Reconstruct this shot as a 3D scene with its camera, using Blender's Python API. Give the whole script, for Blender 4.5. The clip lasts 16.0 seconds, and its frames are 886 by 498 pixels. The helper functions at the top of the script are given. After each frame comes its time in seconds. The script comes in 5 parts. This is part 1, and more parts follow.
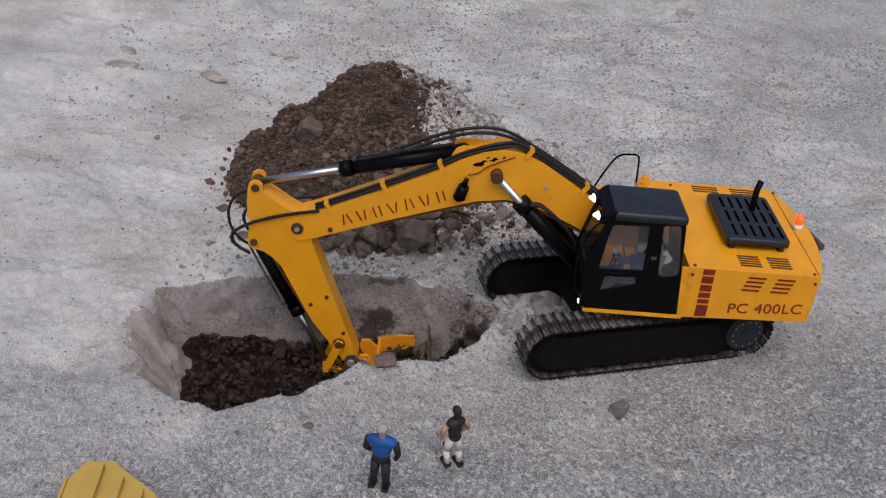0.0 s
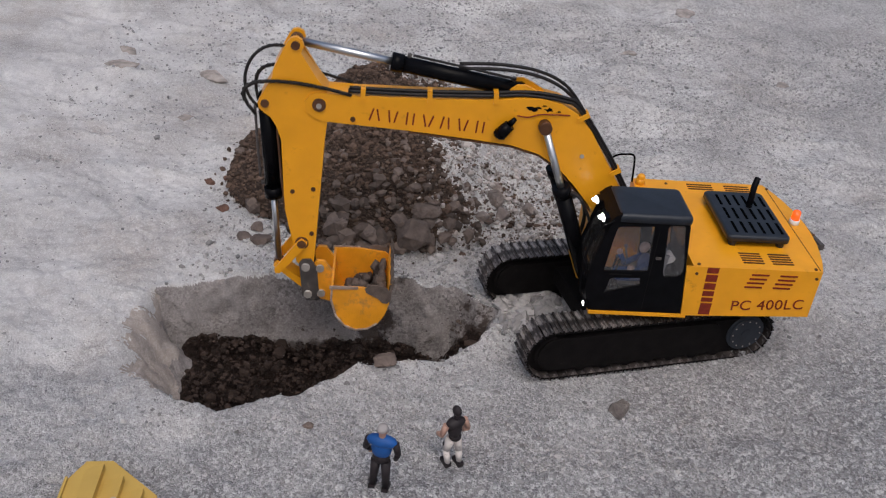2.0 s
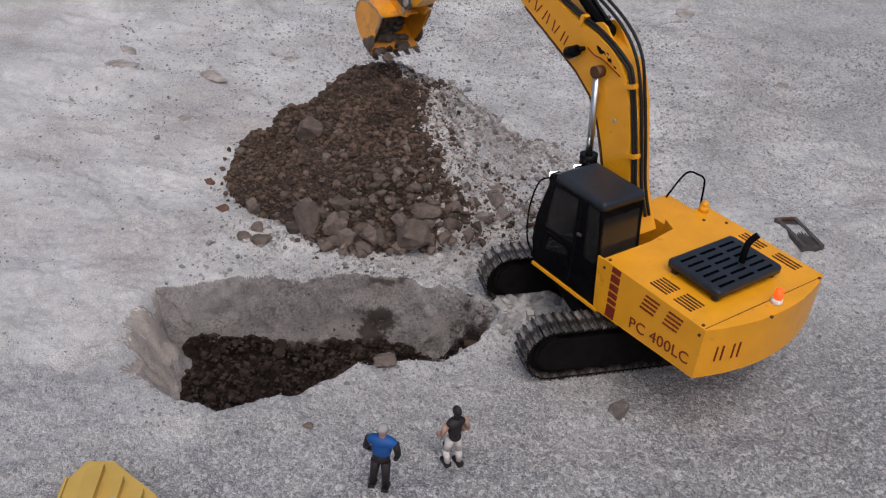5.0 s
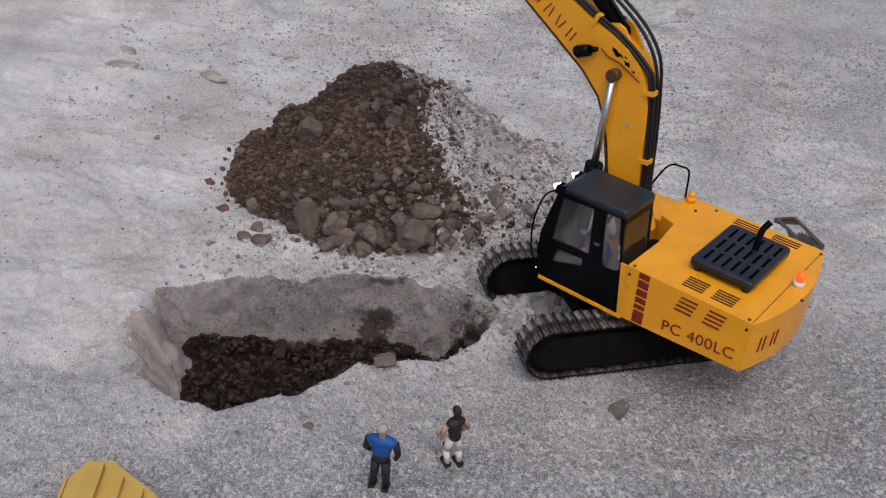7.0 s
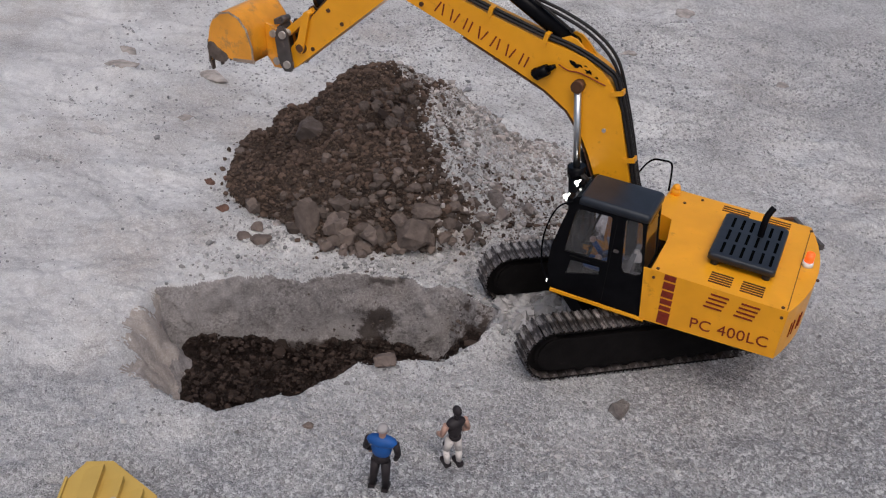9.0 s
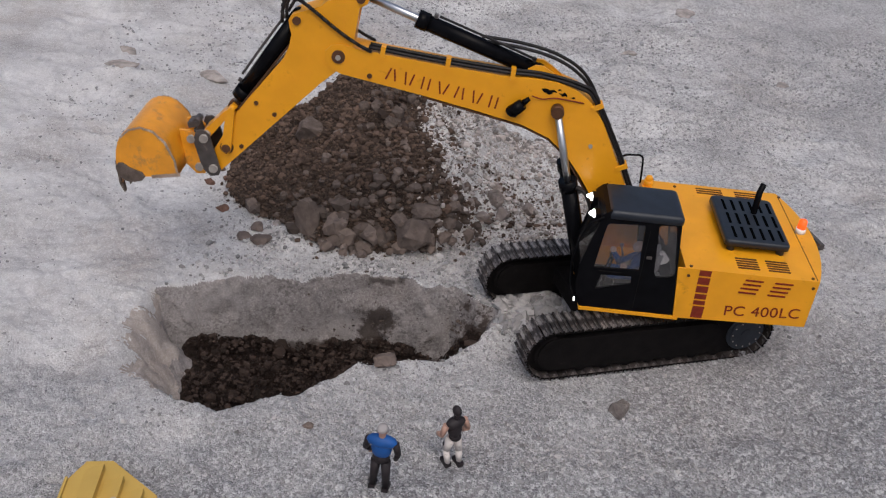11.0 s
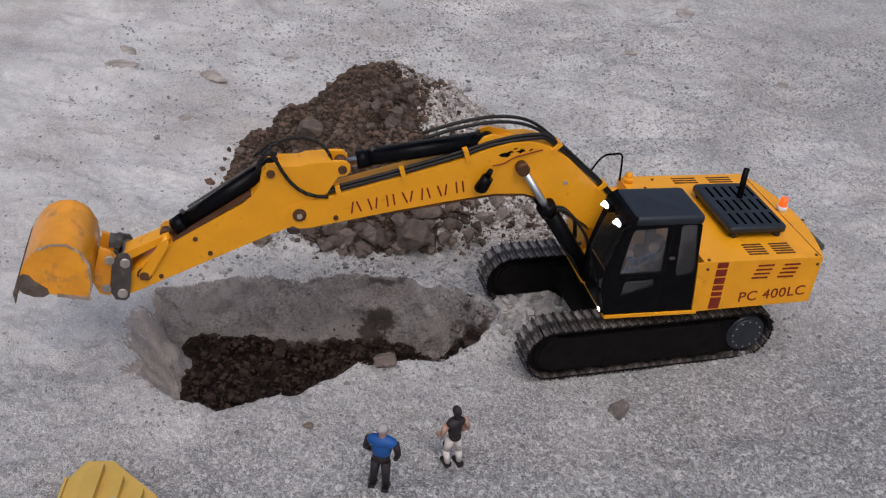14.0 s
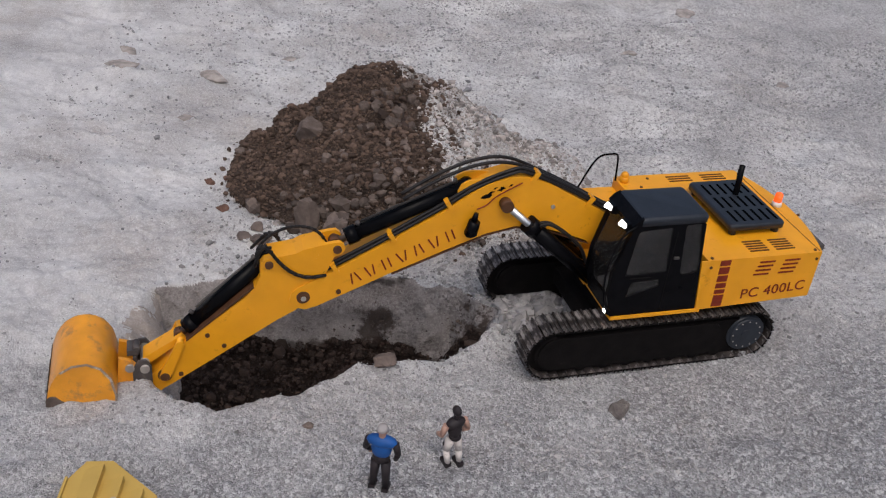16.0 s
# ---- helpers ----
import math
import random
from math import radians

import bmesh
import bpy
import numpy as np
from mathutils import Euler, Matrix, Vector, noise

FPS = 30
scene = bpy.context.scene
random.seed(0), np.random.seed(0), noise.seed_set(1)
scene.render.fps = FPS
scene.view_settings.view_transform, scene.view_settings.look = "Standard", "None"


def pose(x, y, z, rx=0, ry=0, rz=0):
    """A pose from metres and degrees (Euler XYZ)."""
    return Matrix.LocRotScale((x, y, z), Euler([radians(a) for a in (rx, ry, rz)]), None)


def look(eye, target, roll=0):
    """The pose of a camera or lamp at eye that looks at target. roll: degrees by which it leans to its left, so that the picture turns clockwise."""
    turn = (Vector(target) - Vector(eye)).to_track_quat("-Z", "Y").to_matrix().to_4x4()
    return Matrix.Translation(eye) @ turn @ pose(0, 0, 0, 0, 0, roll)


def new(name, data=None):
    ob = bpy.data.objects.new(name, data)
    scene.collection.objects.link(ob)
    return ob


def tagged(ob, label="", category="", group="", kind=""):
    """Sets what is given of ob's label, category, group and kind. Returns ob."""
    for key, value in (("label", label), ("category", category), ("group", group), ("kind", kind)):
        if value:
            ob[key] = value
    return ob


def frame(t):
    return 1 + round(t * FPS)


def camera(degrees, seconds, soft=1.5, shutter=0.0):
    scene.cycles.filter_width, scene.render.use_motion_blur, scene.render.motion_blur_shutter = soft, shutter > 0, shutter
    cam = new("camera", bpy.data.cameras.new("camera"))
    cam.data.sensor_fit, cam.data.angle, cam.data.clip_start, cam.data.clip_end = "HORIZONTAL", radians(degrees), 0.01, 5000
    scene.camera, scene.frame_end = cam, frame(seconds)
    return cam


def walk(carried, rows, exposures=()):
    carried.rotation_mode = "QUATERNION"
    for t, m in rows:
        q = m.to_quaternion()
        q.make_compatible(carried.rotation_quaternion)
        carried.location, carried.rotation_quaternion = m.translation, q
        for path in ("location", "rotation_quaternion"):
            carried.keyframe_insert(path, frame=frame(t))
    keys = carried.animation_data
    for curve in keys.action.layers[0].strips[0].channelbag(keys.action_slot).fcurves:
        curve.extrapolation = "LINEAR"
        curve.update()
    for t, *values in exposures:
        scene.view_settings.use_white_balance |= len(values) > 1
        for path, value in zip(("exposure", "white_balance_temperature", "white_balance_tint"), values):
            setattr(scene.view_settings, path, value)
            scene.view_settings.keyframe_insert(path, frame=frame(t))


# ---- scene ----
cam = camera(50.06, 16.0, soft=1.18, shutter=0.35)
EYE = Vector((-0.2769, -1.2072, 0.8703))
DIP = 32.47
walk(cam, [(t, look(EYE, EYE + Vector((0, math.cos(radians(DIP)), -math.sin(radians(DIP)))), 5.785)) for t in (0.0, 16.0)],
     exposures=[(0.0, -0.13, 6230, 10), (2.5, -0.12, 6230, 10), (4.0, -0.08, 6230, 10), (16.0, -0.08, 6230, 10)])

# ---- light: a bright overcast sky ----
world = bpy.data.worlds.new("overcast_sky")
world.use_nodes = True
scene.world = world
wn = world.node_tree
sky = wn.nodes.new("ShaderNodeTexSky")
sky.sky_type = "NISHITA"
sky.sun_disc = False
sky.sun_elevation, sky.sun_rotation = radians(60), radians(174)
sky.air_density, sky.dust_density, sky.ozone_density = 1.0, 6.0, 1.0
wn.links.new(sky.outputs[0], wn.nodes["Background"].inputs[0])
wn.nodes["Background"].inputs[1].default_value = 0.119
sun = new("sun", bpy.data.lights.new("sun", "SUN"))
sun.data.energy, sun.data.angle, sun.data.color = 0.85, radians(60), (1.0, 0.98, 0.95)
sun.matrix_world = look((0.10, -0.75, 1.75), (0, 0, 0))


# ---- materials ----
def mat(name, colour, rough=0.6, metal=0.0, vary=0.12, scale=60.0, bump=0.15, bump_scale=400.0, spots=None, coat=0.0, emit=0.0, spec=0.5, per_object=0.0, per_island=0.0):
    m = bpy.data.materials.new(name)
    m.use_nodes = True
    nt = m.node_tree
    b = nt.nodes["Principled BSDF"]
    b.inputs["Roughness"].default_value, b.inputs["Metallic"].default_value = rough, metal
    b.inputs["Coat Weight"].default_value = coat
    b.inputs["Specular IOR Level"].default_value = spec
    tex = nt.nodes.new("ShaderNodeTexCoord")
    n1 = nt.nodes.new("ShaderNodeTexNoise")
    n1.inputs["Scale"].default_value, n1.inputs["Detail"].default_value = scale, 6
    nt.links.new(tex.outputs["Object"], n1.inputs["Vector"])
    ramp = nt.nodes.new("ShaderNodeValToRGB")
    c = Vector(colour)
    ramp.color_ramp.elements[0].position, ramp.color_ramp.elements[1].position = 0.3, 0.7
    ramp.color_ramp.elements[0].color = (*(c * (1 - vary)), 1)
    ramp.color_ramp.elements[1].color = (*(c * (1 + vary)), 1)
    nt.links.new(n1.outputs["Fac"], ramp.inputs["Fac"])
    out = ramp.outputs["Color"]
    if spots:
        spot_colour, spot_scale, lo, hi = spots
        n2 = nt.nodes.new("ShaderNodeTexNoise")
        n2.inputs["Scale"].default_value, n2.inputs["Detail"].default_value = spot_scale, 8
        n2.inputs["Roughness"].default_value = 0.7
        nt.links.new(tex.outputs["Object"], n2.inputs["Vector"])
        r2 = nt.nodes.new("ShaderNodeMapRange")
        r2.inputs["From Min"].default_value, r2.inputs["From Max"].default_value = lo, hi
        nt.links.new(n2.outputs["Fac"], r2.inputs["Value"])
        mx = nt.nodes.new("ShaderNodeMix")
        mx.data_type = "RGBA"
        nt.links.new(r2.outputs["Result"], mx.inputs["Factor"])
        nt.links.new(out, mx.inputs["A"])
        mx.inputs["B"].default_value = (*spot_colour, 1)
        out = mx.outputs["Result"]
    if per_object or per_island:
        info = nt.nodes.new("ShaderNodeObjectInfo" if per_object else "ShaderNodeNewGeometry")
        r3 = nt.nodes.new("ShaderNodeMapRange")
        k = per_object or per_island
        r3.inputs["To Min"].default_value, r3.inputs["To Max"].default_value = 1 - k, 1 + k
        nt.links.new(info.outputs["Random" if per_object else "Random Per Island"], r3.inputs["Value"])
        mul = nt.nodes.new("ShaderNodeMix")
        mul.data_type, mul.blend_type = "RGBA", "MULTIPLY"
        mul.inputs["Factor"].default_value = 1
        nt.links.new(out, mul.inputs["A"])
        nt.links.new(r3.outputs["Result"], mul.inputs["B"])
        out = mul.outputs["Result"]
    nt.links.new(out, b.inputs["Base Color"])
    if emit:
        b.inputs["Emission Color"].default_value = (*colour, 1)
        b.inputs["Emission Strength"].default_value = emit
    if bump:
        n3 = nt.nodes.new("ShaderNodeTexNoise")
        n3.inputs["Scale"].default_value, n3.inputs["Detail"].default_value = bump_scale, 5
        nt.links.new(tex.outputs["Object"], n3.inputs["Vector"])
        bp = nt.nodes.new("ShaderNodeBump")
        bp.inputs["Strength"].default_value, bp.inputs["Distance"].default_value = bump, 0.002
        nt.links.new(n3.outputs["Fac"], bp.inputs["Height"])
        nt.links.new(bp.outputs["Normal"], b.inputs["Normal"])
    return m


def ground_mat(name, light, mid, dark, tan, speck, gravel=None, bumpy=1.0, grit=0.85, blot=0.62, stains=()):
    """Gravelly ground: broad stains, tan patches, grains of two sizes and relief."""
    m = bpy.data.materials.new(name)
    m.use_nodes = True
    nt = m.node_tree
    b = nt.nodes["Principled BSDF"]
    b.inputs["Roughness"].default_value = 0.95
    b.inputs["Specular IOR Level"].default_value = 0.15
    tex = nt.nodes.new("ShaderNodeTexCoord")

    def noise_at(scale, detail, rough=0.55):
        n = nt.nodes.new("ShaderNodeTexNoise")
        n.inputs["Scale"].default_value, n.inputs["Detail"].default_value, n.inputs["Roughness"].default_value = scale, detail, rough
        nt.links.new(tex.outputs["Object"], n.inputs["Vector"])
        return n.outputs["Fac"]

    def spread(value, lo, hi, top=1.0):
        r = nt.nodes.new("ShaderNodeMapRange")
        r.inputs["From Min"].default_value, r.inputs["From Max"].default_value, r.inputs["To Max"].default_value = lo, hi, top
        nt.links.new(value, r.inputs["Value"])
        return r.outputs["Result"]

    def mixed(fac, a, c):
        x = nt.nodes.new("ShaderNodeMix")
        x.data_type = "RGBA"
        nt.links.new(fac, x.inputs["Factor"])
        if isinstance(a, tuple):
            x.inputs["A"].default_value = (*a, 1)
        else:
            nt.links.new(a, x.inputs["A"])
        x.inputs["B"].default_value = (*c, 1)
        return x.outputs["Result"]

    out = mixed(spread(noise_at(5, 6), 0.35, 0.65), light, mid)
    out = mixed(spread(noise_at(3.1, 5, 0.6), 0.52, 0.72, 0.7), out, tan)
    grain = noise_at(230, 4, 0.6)
    if gravel:
        flat = nt.nodes.new("ShaderNodeMapping")
        flat.inputs["Scale"].default_value = (8.0, 13.0, 8.0)
        nt.links.new(tex.outputs["Object"], flat.inputs["Vector"])
        st = nt.nodes.new("ShaderNodeTexNoise")
        st.inputs["Scale"].default_value, st.inputs["Detail"].default_value, st.inputs["Roughness"].default_value = 1.0, 7, 0.62
        nt.links.new(flat.outputs[0], st.inputs["Vector"])
        out = mixed(spread(st.outputs["Fac"], 0.55, 0.70, 0.55), out, (0.33, 0.295, 0.27))
    gate = spread(noise_at(9, 6, 0.65), 0.36, 0.62, speck)
    blotch = spread(noise_at(75, 9, 0.72), 0.50, 0.64)
    if gravel:
        # coarse grey gravel lies towards the south and the east, fine pale sand towards the north-west
        axes = nt.nodes.new("ShaderNodeSeparateXYZ")
        nt.links.new(tex.outputs["Object"], axes.inputs[0])
        slope = nt.nodes.new("ShaderNodeMath")
        slope.operation = "MULTIPLY_ADD"
        nt.links.new(axes.outputs["X"], slope.inputs[0])
        slope.inputs[1].default_value = 0.50
        nt.links.new(noise_at(4, 6, 0.6), slope.inputs[2])
        south = nt.nodes.new("ShaderNodeMath")
        south.operation = "MULTIPLY_ADD"
        nt.links.new(axes.outputs["Y"], south.inputs[0])
        south.inputs[1].default_value = -1.5
        nt.links.new(slope.outputs[0], south.inputs[2])
        coarse = spread(axes.outputs["X"], -0.95, 0.05)
        coarse.node.inputs["To Min"].default_value = 0.3
        for_gate = nt.nodes.new("ShaderNodeMath")
        for_gate.operation = "MULTIPLY"
        nt.links.new(gate, for_gate.inputs[0])
        nt.links.new(coarse, for_gate.inputs[1])
        gate = for_gate.outputs[0]
        for_blotch = nt.nodes.new("ShaderNodeMath")
        for_blotch.operation = "MULTIPLY"
        nt.links.new(blotch, for_blotch.inputs[0])
        nt.links.new(coarse, for_blotch.inputs[1])
        blotch = for_blotch.outputs[0]
        # the open ground to the north is strewn with dark grit
        grit_spots = spread(noise_at(120, 7, 0.72), 0.53, 0.60)
        north = spread(axes.outputs["Y"], 0.05, 0.6, 0.6)
        east = nt.nodes.new("ShaderNodeMath")
        east.operation = "MULTIPLY_ADD"
        nt.links.new(axes.outputs["X"], east.inputs[0])
        east.inputs[1].default_value = 0.8
        nt.links.new(noise_at(2.2, 5, 0.6), east.inputs[2])
        both = nt.nodes.new("ShaderNodeMath")
        both.operation = "MAXIMUM"
        nt.links.new(spread(south.outputs[0], 0.25, 0.95), both.inputs[0])
        nt.links.new(spread(east.outputs[0], 0.60, 1.40, 0.62), both.inputs[1])
        zone = both.outputs[0]
        most = nt.nodes.new("ShaderNodeMath")
        most.operation = "MULTIPLY"
        nt.links.new(zone, most.inputs[0])
        most.inputs[1].default_value = 0.85
        out = mixed(most.outputs[0], out, gravel[0])
        top = nt.nodes.new("ShaderNodeMath")
        top.operation = "MAXIMUM"
        nt.links.new(gate, top.inputs[0])
        nt.links.new(zone, top.inputs[1])
        gate = top.outputs[0]
    def cells(scale, lo, hi):
        """Single grains: each its own lightness."""
        v = nt.nodes.new("ShaderNodeTexVoronoi")
        v.inputs["Scale"].default_value = scale
        nt.links.new(tex.outputs["Object"], v.inputs["Vector"])
        bw = nt.nodes.new("ShaderNodeSeparateColor")
        nt.links.new(v.outputs["Color"], bw.inputs[0])
        return v.outputs["Distance"], bw.outputs[0], bw.outputs[1]

    dist1, tone1, pick1 = cells(500, 0, 1)
    dist2, tone2, pick2 = cells(230, 0, 1)

    def product(a, c):
        x = nt.nodes.new("ShaderNodeMath")
        x.operation = "MULTIPLY"
        nt.links.new(a, x.inputs[0])
        if isinstance(c, float):
            x.inputs[1].default_value = c
        else:
            nt.links.new(c, x.inputs[1])
        return x.outputs[0]

    bright = tuple(min(0.85, v * 1.3) for v in light)
    if gravel:
        out = mixed(product(product(grit_spots, coarse), north), out, tuple(0.45 * v for v in mid))
    out = mixed(product(blotch, blot), out, tuple(0.50 * v for v in mid))
    out = mixed(product(spread(tone1, 0.45, 1.0), 0.45), out, bright)
    out = mixed(product(product(spread(pick1, 0.55, 0.95), gate), grit), out, dark)
    out = mixed(product(product(spread(pick2, 0.74, 0.80), gate), 0.45), out, dark)
    out = mixed(product(product(spread(tone2, 0.80, 0.86), gate), 0.38), out, bright)
    fine = noise_at(520, 3)
    out = mixed(product(spread(fine, 0.58, 0.72, 0.45), gate), out, dark)
    pitted = product(product(spread(dist2, 0.0, 0.7), gate), 0.6)
    rise = nt.nodes.new("ShaderNodeMath")
    rise.operation = "MULTIPLY_ADD"
    nt.links.new(dist1, rise.inputs[0])
    rise.inputs[1].default_value = -0.8
    nt.links.new(grain, rise.inputs[2])
    sunk = nt.nodes.new("ShaderNodeMath")
    sunk.operation = "SUBTRACT"
    nt.links.new(rise.outputs[0], sunk.inputs[0])
    nt.links.new(pitted, sunk.inputs[1])
    grain = sunk.outputs[0]
    if stains:
        place = nt.nodes.new("ShaderNodeSeparateXYZ")
        nt.links.new(tex.outputs["Object"], place.inputs[0])
        ragged = noise_at(38, 7, 0.68)

        def sums(op, a, c):
            x = nt.nodes.new("ShaderNodeMath")
            x.operation = op
            for k, v in enumerate((a, c)):
                if isinstance(v, float):
                    x.inputs[k].default_value = v
                else:
                    nt.links.new(v, x.inputs[k])
            return x.outputs[0]

        for sx, sz, rx, rz, strength in stains:
            u, w = product(sums("ADD", place.outputs["X"], -sx), 1 / rx), product(sums("ADD", place.outputs["Z"], -sz), 1 / rz)
            reach = sums("SUBTRACT", sums("ADD", -1.35, product(ragged, 4.8)), sums("ADD", product(u, u), product(w, w)))
            out = mixed(spread(reach, 0.20, 0.75, strength), out, (0.046, 0.033, 0.027))
    nt.links.new(out, b.inputs["Base Color"])
    height = nt.nodes.new("ShaderNodeMath")
    height.operation = "ADD"
    nt.links.new(grain, height.inputs[0])
    nt.links.new(fine, height.inputs[1])
    bp = nt.nodes.new("ShaderNodeBump")
    bp.inputs["Strength"].default_value, bp.inputs["Distance"].default_value = bumpy, 0.005
    nt.links.new(height.outputs[0], bp.inputs["Height"])
    nt.links.new(bp.outputs["Normal"], b.inputs["Normal"])
    return m


# dark soil smeared on the pit walls: centre in x and z, reach, strength
STAINS = [(-0.375, -0.085, 0.040, 0.046, 0.85), (-0.200, -0.055, 0.046, 0.055, 0.92), (-0.365, -0.004, 0.030, 0.010, 0.6), (-0.34, -0.135, 0.16, 0.024, 0.9), (-0.52, -0.128, 0.14, 0.016, 0.7)]
SAND = ground_mat("pale_gravel_sand", (0.77, 0.755, 0.745), (0.475, 0.458, 0.452), (0.11, 0.106, 0.11), (0.385, 0.328, 0.288), 0.8, ((0.290, 0.287, 0.295), (0.085, 0.083, 0.089)), bumpy=0.7, grit=0.66)
SOIL = ground_mat("damp_brown_soil", (0.042, 0.028, 0.023), (0.024, 0.016, 0.013), (0.010, 0.008, 0.007), (0.058, 0.040, 0.033), 0.8)
SPOIL = ground_mat("drying_brown_soil", (0.095, 0.069, 0.056), (0.058, 0.042, 0.034), (0.018, 0.014, 0.012), (0.11, 0.078, 0.060), 0.8)
# pit sides: darker grey here, the west end takes the lighter tan below
WALL_GREY = ground_mat("grey_pit_wall", (0.33, 0.302, 0.295), (0.21, 0.190, 0.184), (0.055, 0.047, 0.043), (0.195, 0.162, 0.142), 1.0, bumpy=0.35, grit=0.4, blot=0.28, stains=STAINS)
SLOPE = ground_mat("tan_trampled_sand", (0.42, 0.375, 0.345), (0.33, 0.285, 0.255), (0.16, 0.14, 0.128), (0.38, 0.31, 0.265), 0.7, bumpy=0.35, grit=0.4, blot=0.3)
PEBBLE = mat("pebbles", (0.31, 0.302, 0.305), 0.9, per_island=0.34, bump=0.3, spec=0.2)
CLOD = mat("soil_clods", (0.094, 0.064, 0.049), 0.95, per_island=0.5, bump=0.6, spec=0.15, spots=((0.42, 0.38, 0.36), 170, 0.66, 0.74))
DAMP_CLOD = mat("damp_soil_clods", (0.038, 0.026, 0.021), 0.9, per_island=0.6, bump=0.6, spec=0.2, spots=((0.24, 0.21, 0.20), 110, 0.64, 0.74))
SMEAR_CLOD = mat("drying_soil_crumbs", (0.080, 0.062, 0.053), 0.95, per_island=0.5, bump=0.6, spec=0.15, spots=((0.24, 0.21, 0.20), 110, 0.60, 0.74))
RUBBLE = mat("pale_rubble", (0.36, 0.325, 0.305), 0.95, per_island=0.55, bump=0.6, spec=0.15, spots=((0.17, 0.14, 0.12), 30, 0.52, 0.68))
STONE = mat("brown_grey_stone", (0.150, 0.117, 0.101), 0.9, vary=0.25, scale=60, bump=1.0, bump_scale=260, spec=0.2, per_object=0.25, spots=((0.30, 0.27, 0.25), 70, 0.62, 0.76))
COBBLE = mat("brown_cobbles", (0.120, 0.093, 0.079), 0.9, vary=0.25, scale=60, bump=1.0, bump_scale=260, spec=0.2, per_island=0.45, spots=((0.30, 0.27, 0.25), 70, 0.62, 0.76))
CRUMB = mat("pale_crumbs", (0.37, 0.355, 0.347), 0.95, per_island=0.5, bump=0.4, spec=0.15)
TAN_CLOD = mat("tan_sand_clod", (0.34, 0.30, 0.275), 0.95, vary=0.35, scale=60, bump=0.9, bump_scale=260, spec=0.15, spots=((0.45, 0.42, 0.40), 90, 0.60, 0.75))
TAIL_STONE = mat("dusty_tail_stone", (0.22, 0.185, 0.168), 0.95, vary=0.3, scale=60, bump=1.0, bump_scale=260, spec=0.15, per_object=0.2, spots=((0.42, 0.39, 0.37), 80, 0.55, 0.72))
CLAY_CLOD = mat("grey_brown_clod", (0.155, 0.135, 0.125), 0.95, vary=0.35, scale=70, bump=1.0, bump_scale=260, spec=0.15, spots=((0.42, 0.40, 0.39), 70, 0.58, 0.72))
GREY_CLOD = mat("grey_clods", (0.36, 0.345, 0.34), 0.95, vary=0.2, scale=60, bump=0.9, bump_scale=260, spec=0.15, per_island=0.3)
RED_STONE = mat("reddish_stone", (0.17, 0.095, 0.07), 0.9, vary=0.25, scale=60, bump=1.0, bump_scale=260, spec=0.2, per_object=0.25, spots=((0.36, 0.33, 0.31), 60, 0.60, 0.74))
YELLOW = mat("yellow_paint", (0.81, 0.350, 0.011), 0.30, vary=0.06, scale=25, bump=0.08, spec=0.42, spots=((0.36, 0.145, 0.012), 48, 0.60, 0.80))
YELLOW_WORN = mat("worn_bucket_paint", (0.78, 0.315, 0.014), 0.30, vary=0.14, scale=30, bump=0.25, spec=0.7, spots=((0.24, 0.14, 0.08), 34, 0.54, 0.72))
YELLOW_PALE = mat("faded_yellow_plastic", (0.52, 0.345, 0.085), 0.55, vary=0.08, scale=15, bump=0.1, spec=0.3)
BLACK = mat("black_gloss_paint", (0.004, 0.004, 0.005), 0.22, vary=0.3, bump=0.05, spec=0.07, spots=((0.010, 0.009, 0.009), 40, 0.66, 0.8))
SLOT_DARK = mat("slot_dark_fill", (0.0015, 0.0015, 0.0015), 0.9, bump=0, spec=0.02)
ROOF = mat("dark_grey_roof_paint", (0.020, 0.024, 0.032), 0.36, vary=0.2, bump=0.06, spec=0.3, spots=((0.04, 0.04, 0.042), 45, 0.62, 0.85))
RUBBER = mat("black_hose_rubber", (0.012, 0.010, 0.010), 0.5, vary=0.2, bump=0.1, spec=0.3)
TRACK = mat("worn_track_steel", (0.060, 0.049, 0.046), 0.46, metal=0.35, vary=0.45, scale=60, bump=0.5, spec=0.5, spots=((0.50, 0.46, 0.44), 42, 0.50, 0.66), per_object=0.45)
DARK = mat("black_underframe", (0.006, 0.005, 0.005), 0.8, vary=0.3, bump=0.3, spec=0.1, spots=((0.03, 0.025, 0.022), 60, 0.64, 0.8))
STEEL = mat("grey_coupler_steel", (0.085, 0.074, 0.070), 0.55, metal=0.3, vary=0.25, bump=0.25, spots=((0.24, 0.19, 0.15), 60, 0.58, 0.75))
MUD = mat("caked_mud", (0.105, 0.082, 0.070), 0.95, vary=0.35, scale=90, bump=1.0, bump_scale=300, spec=0.15, spots=((0.20, 0.175, 0.16), 120, 0.62, 0.75))
MUDDY = mat("muddy_steel", (0.115, 0.088, 0.074), 0.85, vary=0.35, scale=80, bump=0.7, spec=0.25, spots=((0.22, 0.19, 0.17), 90, 0.60, 0.75))
SCRAPED = mat("scraped_bucket_edge", (0.30, 0.22, 0.17), 0.6, vary=0.3, scale=90, bump=0.4, spec=0.35, spots=((0.60, 0.52, 0.46), 60, 0.52, 0.66))
PIN = mat("dusty_pin_steel", (0.36, 0.33, 0.30), 0.5, metal=0.3, vary=0.2, bump=0.2)
BROWN_PIN = mat("rusty_pin", (0.10, 0.045, 0.022), 0.55, metal=0.2, vary=0.3, bump=0.2, spec=0.3)
